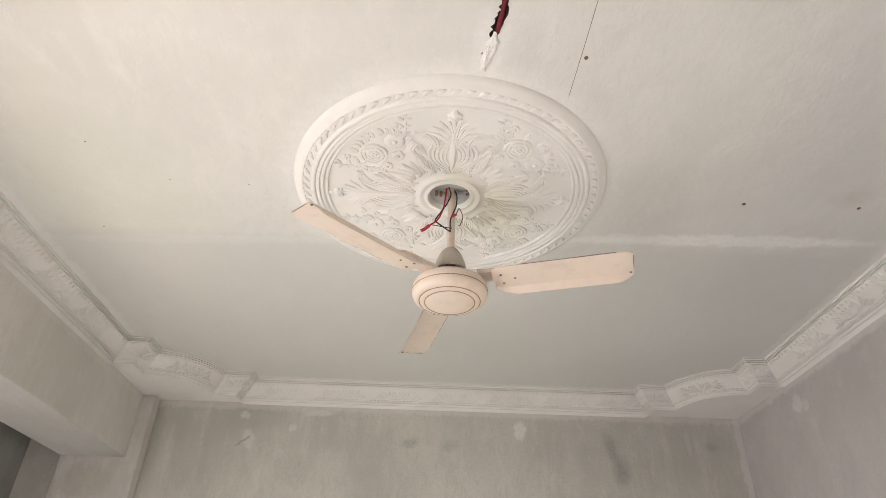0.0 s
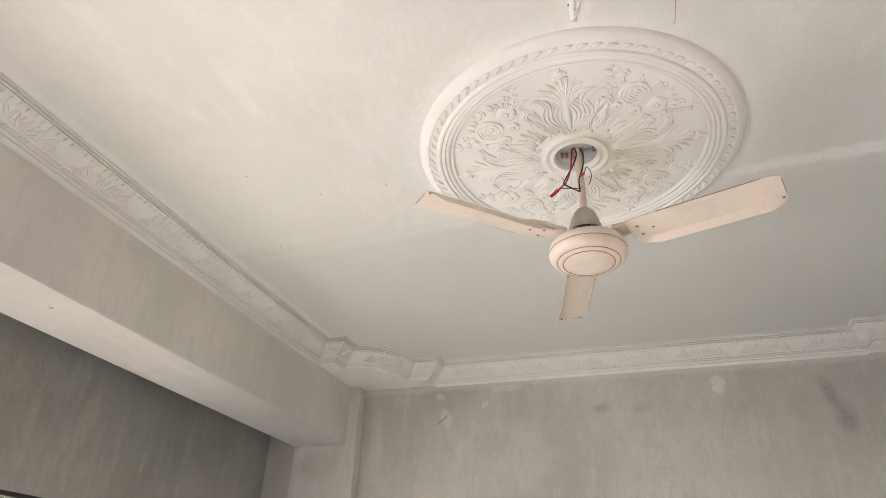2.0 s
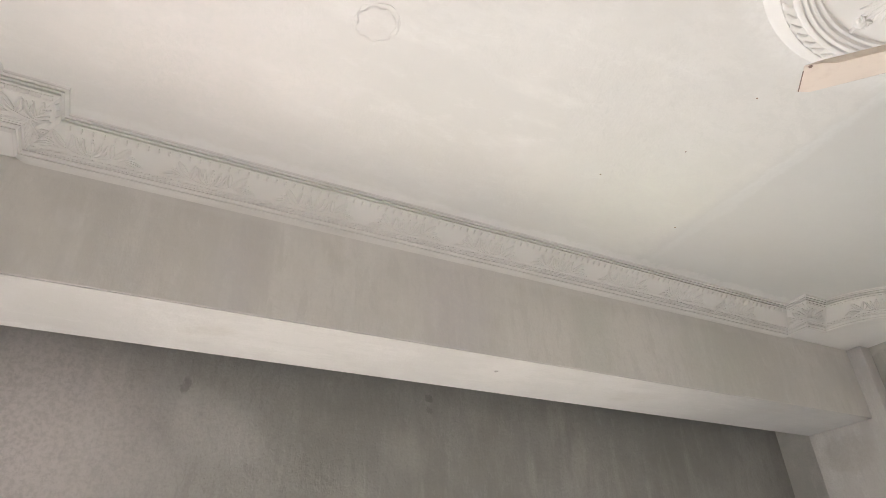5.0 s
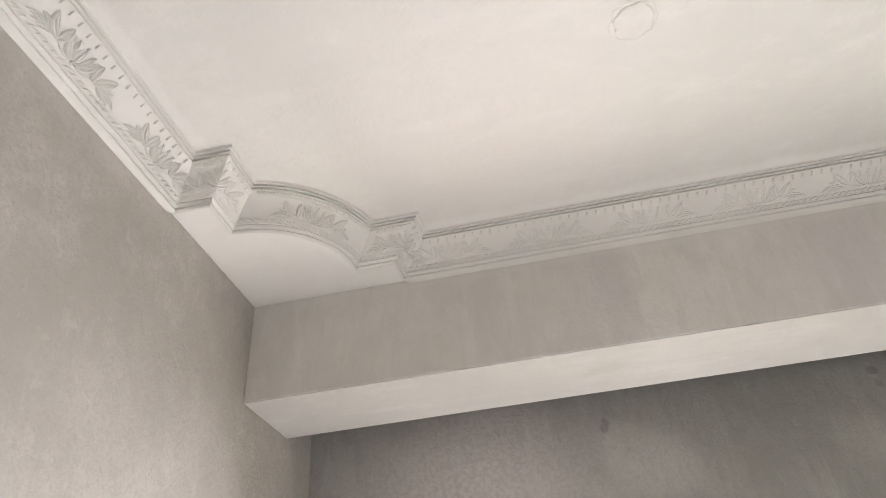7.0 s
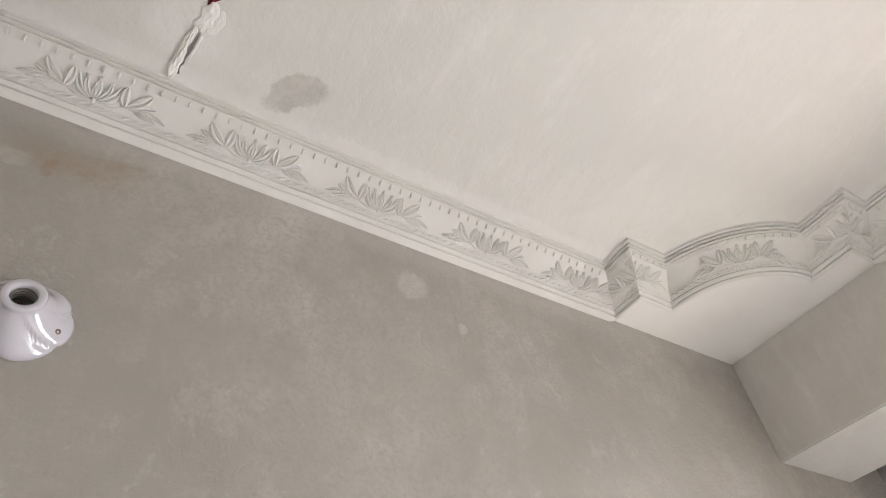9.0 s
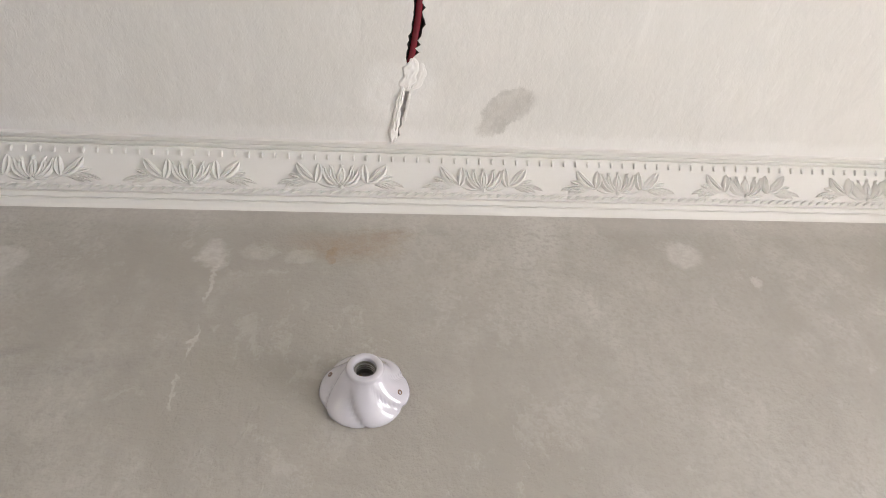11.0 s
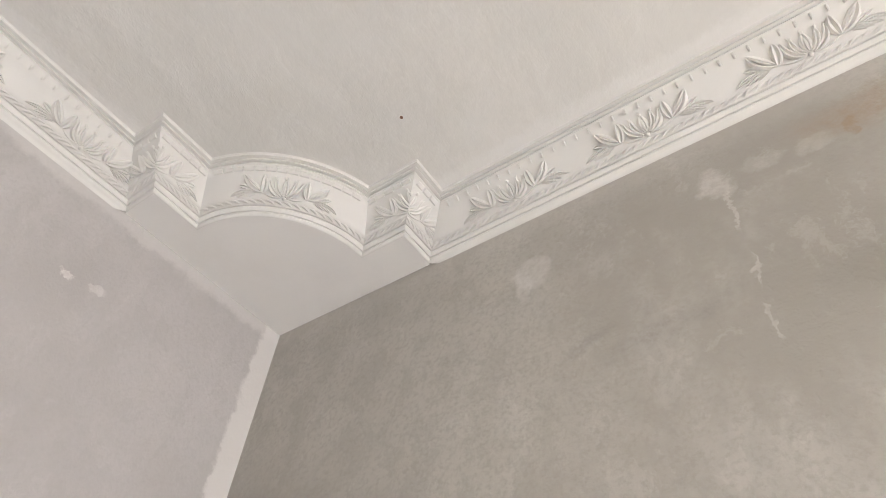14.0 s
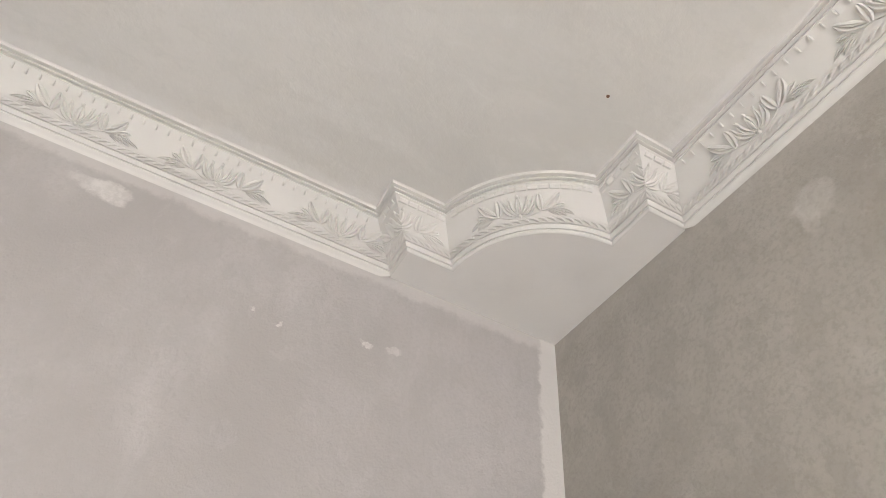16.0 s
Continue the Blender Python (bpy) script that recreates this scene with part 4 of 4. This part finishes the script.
    for x, y in ((0.178, -0.022), (0.182, 0.020), (0.222, 0.000)):
        g = []
        dome(g, 0, 0, 0.0055, 0.004)
        bm = carve(bmesh.new(), g, lambda a, b, h: (x + a, y + b, -(y + 0.052) * 0.15 - 0.0045 - h))
        part("rivet", bm, m_rust, ob)
    return ob


def ceiling_fan():
    fan = tagged(new("ceiling_fan"), "peach cream three-blade ceiling fan hanging at rest", "ceiling fan")
    fan.location = (0.048, 0.056, H)
    shell = [(0.0005, -0.4840), (0.045, -0.4838), (0.070, -0.4815), (0.0815, -0.4780), (0.0825, -0.4765), (0.0845, -0.4770), (0.0960, -0.4755), (0.1000, -0.4735), (0.1010, -0.4710), (0.1030, -0.4715),
             (0.1130, -0.4680), (0.1215, -0.4610), (0.1260, -0.4515), (0.1275, -0.4420), (0.1264, -0.4385), (0.1272, -0.4350), (0.1250, -0.4180), (0.1180, -0.4060), (0.1080, -0.4000), (0.0900, -0.3935), (0.0600, -0.3900), (0.0010, -0.3900)]
    bm, _ = lathe(shell, 64)
    body = part("motor_housing", bm, m_fan, fan, smooth=35)
    for r, z in ((0.0832, -0.4774), (0.1018, -0.4718), (0.1268, -0.4385)):
        bm = bmesh.new()
        ring = [(r * math.cos(a), r * math.sin(a), z) for a in (2 * math.pi * k / 64 for k in range(65))]
        tube(bm, ring, 0.0017, 6, False)
        part("trim_line", bm, m_trim, body, "thin bronze trim line")
    bm, _ = lathe([(0.034, -0.392), (0.034, -0.362), (0.018, -0.360), (0.018, -0.32)], 24)
    part("shaft", bm, m_edge, fan, "dark shaft under the cup")
    bm, _ = lathe([(0.052, -0.3560), (0.0555, -0.3585), (0.0570, -0.3540), (0.0545, -0.3400), (0.0490, -0.3190), (0.0410, -0.2970), (0.0320, -0.2800), (0.0235, -0.2690), (0.0165, -0.2640)], 40)
    cup = part("canopy_cup", bm, m_fan_cup, fan, "dusty beige bell cup", smooth=50)
    bm = bmesh.new()
    for a, b in (((-0.010, -0.306), (0.008, -0.320)), ((0.009, -0.304), (-0.009, -0.321))):
        tube(bm, [(a[0], -0.0455 - (a[1] + 0.320) * -0.5, a[1]), (b[0], -0.0470, b[1])], 0.0016, 6)
    part("stamped_cross", bm, m_edge, cup)
    bm, _ = lathe([(0.0135, -0.285), (0.0135, -0.030), (0.0165, -0.028), (0.0165, 0.0)], 24)
    part("down_rod", bm, m_rod, fan, "cream painted down rod", smooth=40)
    bm = bmesh.new()
    for s in (-1, 1):
        block(bm, (s * 0.019 - 0.002, -0.012, -0.050), (s * 0.019 + 0.002, 0.012, 0.0), 0.0008)
    tube(bm, [(-0.062, 0.004, -0.020), (0.062, -0.004, -0.012)], 0.006, 10)
    bracket = part("hanger_bracket", bm, m_steel, fan, "dull steel hanger with rusty bolts")
    for x, z in ((-0.056, -0.019), (0.058, -0.011), (-0.040, -0.022)):
        bm = bmesh.new()
        bmesh.ops.create_cone(bm, cap_ends=True, segments=6, radius1=0.0105, radius2=0.0105, depth=0.011, matrix=Matrix.Translation((x, 0, z)) @ Matrix.Rotation(math.pi / 2, 4, "Y"))
        part("bolt", bm, m_rust, bracket)
    bm = bmesh.new()
    bmesh.ops.create_cone(bm, cap_ends=True, segments=10, radius1=0.005, radius2=0.004, depth=0.010, matrix=Matrix.Translation((0.012, -0.058, -0.008)))
    part("anchor", bm, m_edge, bracket)
    wires = (
        ("red_wire", m_red, 0.0030, [(-0.020, -0.012, -0.004), (-0.024, -0.020, -0.055), (-0.030, -0.018, -0.100), (-0.048, -0.018, -0.150), (-0.075, -0.022, -0.180), (-0.100, -0.024, -0.205)]),
        ("red_tip", m_red, 0.0060, [(-0.078, -0.022, -0.182), (-0.092, -0.024, -0.197), (-0.106, -0.025, -0.208)]),
        ("black_wire", m_black, 0.0026, [(-0.012, -0.016, -0.002), (-0.004, -0.022, -0.040), (-0.018, -0.024, -0.085), (-0.050, -0.020, -0.140), (-0.056, -0.020, -0.160), (-0.030, -0.022, -0.185), (-0.004, -0.024, -0.206)]),
        ("black_wire", m_black, 0.0026, [(-0.004, -0.024, -0.206), (-0.004, -0.026, -0.160), (0.004, -0.024, -0.130), (0.016, -0.022, -0.090), (0.018, -0.018, -0.040), (0.006, -0.010, -0.002)]),
        ("black_wire", m_black, 0.0016, [(-0.075, -0.022, -0.178), (-0.050, -0.026, -0.184), (-0.020, -0.026, -0.190), (0.002, -0.022, -0.190)]),
        ("red_splice", m_red, 0.0048, [(0.000, -0.026, -0.142), (0.010, -0.026, -0.136), (0.016, -0.024, -0.132)]),
        ("brown_wire", m_rust, 0.0018, [(0.016, -0.022, -0.130), (0.026, -0.024, -0.104), (0.036, -0.020, -0.118), (0.040, -0.018, -0.140), (0.032, -0.018, -0.170), (0.026, -0.018, -0.176)]),
    )
    for name, material, radius, points in wires:
        bm = tube(bmesh.new(), curve_points(points), radius, 8)
        part(name, bm, material, fan, smooth=60)
    for k in range(3):
        fan_blade(3.794 + 0.097 + k * 2 * math.pi / 3, fan)
    return fan


ceiling_fan()


# ---- lamp holder on the south wall ----
def lamp_holder():
    lamp = tagged(new("lamp_holder"), "glazed white porcelain lamp holder without a bulb", "lamp holder")
    lamp.matrix_world = Matrix.Translation((0.340, Y_S, 2.274)) @ Matrix.Rotation(-math.pi / 2, 4, "X") @ Matrix.Rotation(-0.32, 4, "Z")
    rows = [(0.0005, 0.0, 0), (0.0790, 0.0, 0.055), (0.0815, 0.005, 0.060), (0.0790, 0.011, 0.062), (0.0740, 0.016, 0.062), (0.0680, 0.0215, 0.060), (0.0615, 0.0275, 0.055), (0.0550, 0.0345, 0.048),
            (0.0490, 0.0420, 0.038), (0.0440, 0.0500, 0.026), (0.0385, 0.0570, 0.014), (0.0350, 0.0625, 0.005), (0.0332, 0.0660, 0), (0.0330, 0.0705, 0), (0.0310, 0.0728, 0), (0.0255, 0.0730, 0), (0.0215, 0.0722, 0), (0.0202, 0.0700, 0), (0.0200, 0.0300, 0), (0.0005, 0.0300, 0)]

    def wave(a, k):
        amount = rows[k][2] * (1.0 if k < 4 else 1.7)
        b = 6 * (a + 0.095 * k)
        saw = (b / (2 * math.pi)) % 1.0
        lobe = math.sin(math.pi * saw) ** 0.55
        return 1 + amount * (1.35 * lobe - 1.0 + 0.75 * (0.5 - saw) * min(1.0, 8 * saw))

    bm, _ = lathe([(r, z) for r, z, _ in rows], 216, wave=wave)
    body = part("body", bm, m_porcelain, lamp, smooth=70)
    bm, _ = lathe([(0.0198, 0.064), (0.0185, 0.064), (0.0185, 0.0320), (0.0005, 0.0315)], 32)
    sleeve = part("socket_sleeve", bm, m_socket, lamp, "dull grey metal socket")
    bm = bmesh.new()
    for k in range(3):
        tube(bm, [(0.0183 * math.cos(a), 0.0183 * math.sin(a), 0.046 + 0.006 * k) for a in (2 * math.pi * i / 24 for i in range(25))], 0.0012, 6, False)
    part("socket_thread", bm, m_steel, sleeve)
    bm = bmesh.new()
    for s in (-1, 1):
        block(bm, (s * 0.009 - 0.003, -0.003, 0.030), (s * 0.009 + 0.003, 0.003, 0.044), 0.001)
    part("contacts", bm, m_rust, sleeve)
    for s in (-1, 1):
        bm, _ = lathe([(0.0050, 0.0), (0.0047, 0.0026), (0.0035, 0.0028), (0.0030, 0.0008), (0.0003, 0.0008)], 16)
        ob = part("screw_hole", bm, m_edge, body, "rusty screw in its hole")
        ob.matrix_local = Matrix.Translation((s * 0.0655, 0, 0.0245)) @ Matrix.Rotation(s * 0.75, 4, "Y")
    return lamp


lamp_holder()


# ---- cable slot ----
def smear(bm, points, widths, high, seed, origin):
    """A rough strip of plaster pressed on by hand along points, with torn edges."""
    line = curve_points([(*p, 0) for p in points], 10)
    rows = []
    for i, p in enumerate(line):
        t = i / (len(line) - 1)
        k = t * (len(widths) - 1)
        a = min(int(k), len(widths) - 2)
        wide = widths[a] + (widths[a + 1] - widths[a]) * (k - a)
        q = line[min(i + 1, len(line) - 1)] - line[max(i - 1, 0)]
        side = Vector((-q[1], q[0], 0)).normalized()
        row = []
        for j in range(13):
            f = j / 6 - 1
            at = Vector((p[0] * 45 + seed * 9, p[1] * 45, j * 0.45))
            edge = wide * (1 + 0.55 * noise.noise(Vector((p[0] * 48, p[1] * 48, seed + (3 if f < 0 else 8)))))
            body = max(0.0, 1 - f * f) ** 0.5 * min(1.0, 6 * t + 0.05, 6 * (1 - t) + 0.05)
            z = -high * body * (0.50 + 0.8 * abs(noise.noise(at)) + 0.18 * noise.noise(at * 3.1)) + (0.0012 if body < 0.3 else 0)
            row.append(bm.verts.new((p[0] + side.x * f * edge - origin[0], p[1] + side.y * f * edge - origin[1], z)))
        rows.append(row)
    for a, b in zip(rows, rows[1:]):
        for j in range(12):
            bm.faces.new((a[j], a[j + 1], b[j + 1], b[j]))


def cable_slot():
    pipe = tagged(new("cable_conduit"), "dark red cable conduit laid in the chased ceiling slot", "conduit")
    pipe.location = (0.18, -1.4, H)
    off = Vector((0.18, -1.4, 0))
    line = [Vector((*p, 0.008)) - off for p in SLOT[1:7]]
    part("pipe", tube(bmesh.new(), curve_points(line, 5), 0.0085, 10), m_conduit, pipe, smooth=60)
    line = [Vector((x + 0.012, y, 0.016)) - off for x, y in SLOT[1:7]]
    part("cable", tube(bmesh.new(), curve_points(line, 5), 0.0035, 8), m_black, pipe, smooth=60)
    bm = bmesh.new()
    for a, b in zip(SLOT, SLOT[1:]):
        vs = [bm.verts.new((p[0] + s * 0.024 - off.x, p[1] - off.y, 0.0315)) for p, s in ((a, -1), (a, 1), (b, 1), (b, -1))]
        bm.faces.new(vs)
    part("slot_bed", bm, m_hollow, pipe, "dark bed of the slot")
    bm = bmesh.new()
    a, b = SLOT[6], SLOT[8]
    bm.faces.new([bm.verts.new((p[0] + q * 0.020 - off.x, p[1] - off.y, 0.012)) for p, q in ((a, -1), (a, 1), (b, 1), (b, -1))])
    part("filled_bed", bm, m_broken, pipe, "pale plaster in the slot's end")
    return pipe


cable_slot()


def plaster_plug(label, strips, seed):
    plug = tagged(new("plaster_fill"), label, "plaster fill")
    origin = strips[0][0][0]
    plug.location = (*origin, H)
    for k, (points, widths, high) in enumerate(strips):
        bm = bmesh.new()
        smear(bm, points, widths, high, seed + k, origin)
        part("clod", bm, m_broken, plug, smooth=40)


plaster_plug("broken white plaster filling the slot beside the rose", [
    ([(0.138, -0.657), (0.132, -0.617), (0.124, -0.582), (0.116, -0.542), (0.112, -0.512)], (0.006, 0.018, 0.016, 0.014, 0.008), 0.011),
    ([(0.126, -0.632), (0.118, -0.592), (0.120, -0.552)], (0.006, 0.012, 0.005), 0.014)], 1)
plaster_plug("broken white plaster filling the slot at the cornice", [
    ([(0.241, -2.190), (0.241, -2.215), (0.247, -2.245), (0.254, -2.275)], (0.006, 0.018, 0.020, 0.012), 0.006),
    ([(0.219, -2.200), (0.215, -2.225), (0.225, -2.255), (0.241, -2.272)], (0.004, 0.010, 0.011, 0.004), 0.0022),
    ([(0.257, -2.255), (0.266, -2.300), (0.272, -2.350), (0.277, -2.400), (0.279, -2.425)], (0.006, 0.0085, 0.010, 0.011, 0.006), 0.011),
    ([(0.241, -2.280), (0.247, -2.320), (0.251, -2.360)], (0.003, 0.0045, 0.003), 0.006)], 2)


# ---- small marks on the ceiling ----
def ceiling_screw():
    bm, _ = lathe([(0.0065, 0.001), (0.0062, -0.0012), (0.0040, -0.0022), (0.0034, -0.0008), (0.0002, -0.0008)], 14)
    ob = new("ceiling_screw", mesh_of("ceiling_screw", bm, m_rust))
    return tagged(ob, "small rusty screw head set in the ceiling", "screw", "ceiling screws")


first = ceiling_screw()
SCREWS = [(1.155, 0.072, 1.2), (1.594, 0.071, 1.1), (0.408, -0.581, 1.0), (-1.228, -0.132, 0.5), (1.264, -2.181, 0.7), (-1.00, 0.06, 0.4), (-1.381, 0.389, 0.5), (-0.71, 0.07, 0.4)]
first.matrix_world = Matrix.Translation((*SCREWS[0][:2], H)) @ Matrix.Scale(SCREWS[0][2], 4)
for x, y, size in SCREWS[1:]:
    ob = copy_thing(first, Matrix.Translation((x, y, H)))
    ob.scale = (size, size, size)



def round_patch():
    """A filled lamp opening: a slightly proud plaster plate with a rough, grooved rim."""
    rows = [(0.066, 0.001), (0.063, -0.0016), (0.060, -0.0006), (0.0575, 0.0008), (0.0545, 0.0006), (0.0520, -0.0026), (0.047, -0.0036), (0.030, -0.0030), (0.001, -0.0034)]
    bm, _ = lathe(rows, 56, wave=lambda a, k: 1 + 0.14 * noise.noise(Vector((2.2 * math.cos(a), 2.2 * math.sin(a), 0.4 * k))) + 0.02 * math.sin(7 * a + k))
    for v in bm.verts:
        v.co.z += 0.0016 * noise.noise(v.co * 70)
    ob = part("plaster_patch", bm, m_ceiling, None, "round rough plaster patch over a filled ceiling opening", 60)
    tagged(ob, "", "plaster patch")
    ob.matrix_world = Matrix.Translation((-0.962, -1.117, H))


round_patch()

bm = bmesh.new()
tube(bm, [(0.388, -0.430, 0), (0.391, -0.52, 0), (0.396, -0.72, 0), (0.40, -0.98, 0)], 0.0009, 5)
structure("trim", bm, m_edge, "hairline joint between two ceiling boards", "joint").location = (0, 0, H)


# ---- window behind the beam and what lies outside ----
def window(name, x, way, hole):
    win = tagged(new(name), "black steel window with thin upright bars", "window", "", "structure")
    win.location = (x - way * 0.03, (hole[0] + hole[1]) / 2, hole[2])
    half, high = (hole[1] - hole[0]) / 2, hole[3] - hole[2]
    part("window_frame", boxes(((-0.03, -half, 0), (0.03, half, 0.03)), ((-0.03, -half, high - 0.020), (0.03, half, high)), ((-0.03, -half, 0.03), (0.03, -half + 0.03, high - 0.020)), ((-0.03, half - 0.03, 0.03), (0.03, half, high - 0.020)), bevel=0.002), m_frame, win)
    n = round(2 * half / 0.115)
    bar = mesh_of("bar", boxes(((-0.008, -0.007, 0.03), (0.008, 0.007, high - 0.020))), m_frame)
    for k in range(1, n):
        same("bar", bar, win, Matrix.Translation((0, -half + 2 * half * k / n, 0)))
    part("window_sill", boxes(((-0.10, -half, -0.03), (0.10, half, 0.0)), bevel=0.004), m_column, win, "pale cement sill")


window("window_1", X_BACK, 1, WIN)
# unseen east window, added only to house the fill lamp
window("added_window", X_E, -1, ADDED_WIN_E)
structure("ground", boxes(((-3000, -3000, -0.5), (3000, 3000, -0.3))), m_soil, "dry earth outside the window", "ground")


def hedge():
    bm = bmesh.new()
    rnd = random.Random(7)
    for _ in range(9000):
        p = Vector((-7.5 + rnd.gauss(0, 0.5), rnd.uniform(-4, 9), -0.3 + 5.5 * rnd.random() ** 0.9))
        size = rnd.uniform(0.07, 0.20)
        turn = Euler((rnd.uniform(0, 6.3), rnd.uniform(0, 6.3), rnd.uniform(0, 6.3))).to_matrix()
        vs = [bm.verts.new(p + turn @ Vector(q) * size) for q in ((-1, 0, 0), (0, -0.45, 0.1), (1, 0, 0), (0, 0.45, 0.1))]
        bm.faces.new(vs)
    me = bpy.data.meshes.new("garden_foliage")
    bm.to_mesh(me)
    bm.free()
    me.materials.append(m_leaf)
    return tagged(new("garden_foliage", me), "dense green garden foliage outside the window", "foliage", "", "stuff")


hedge()
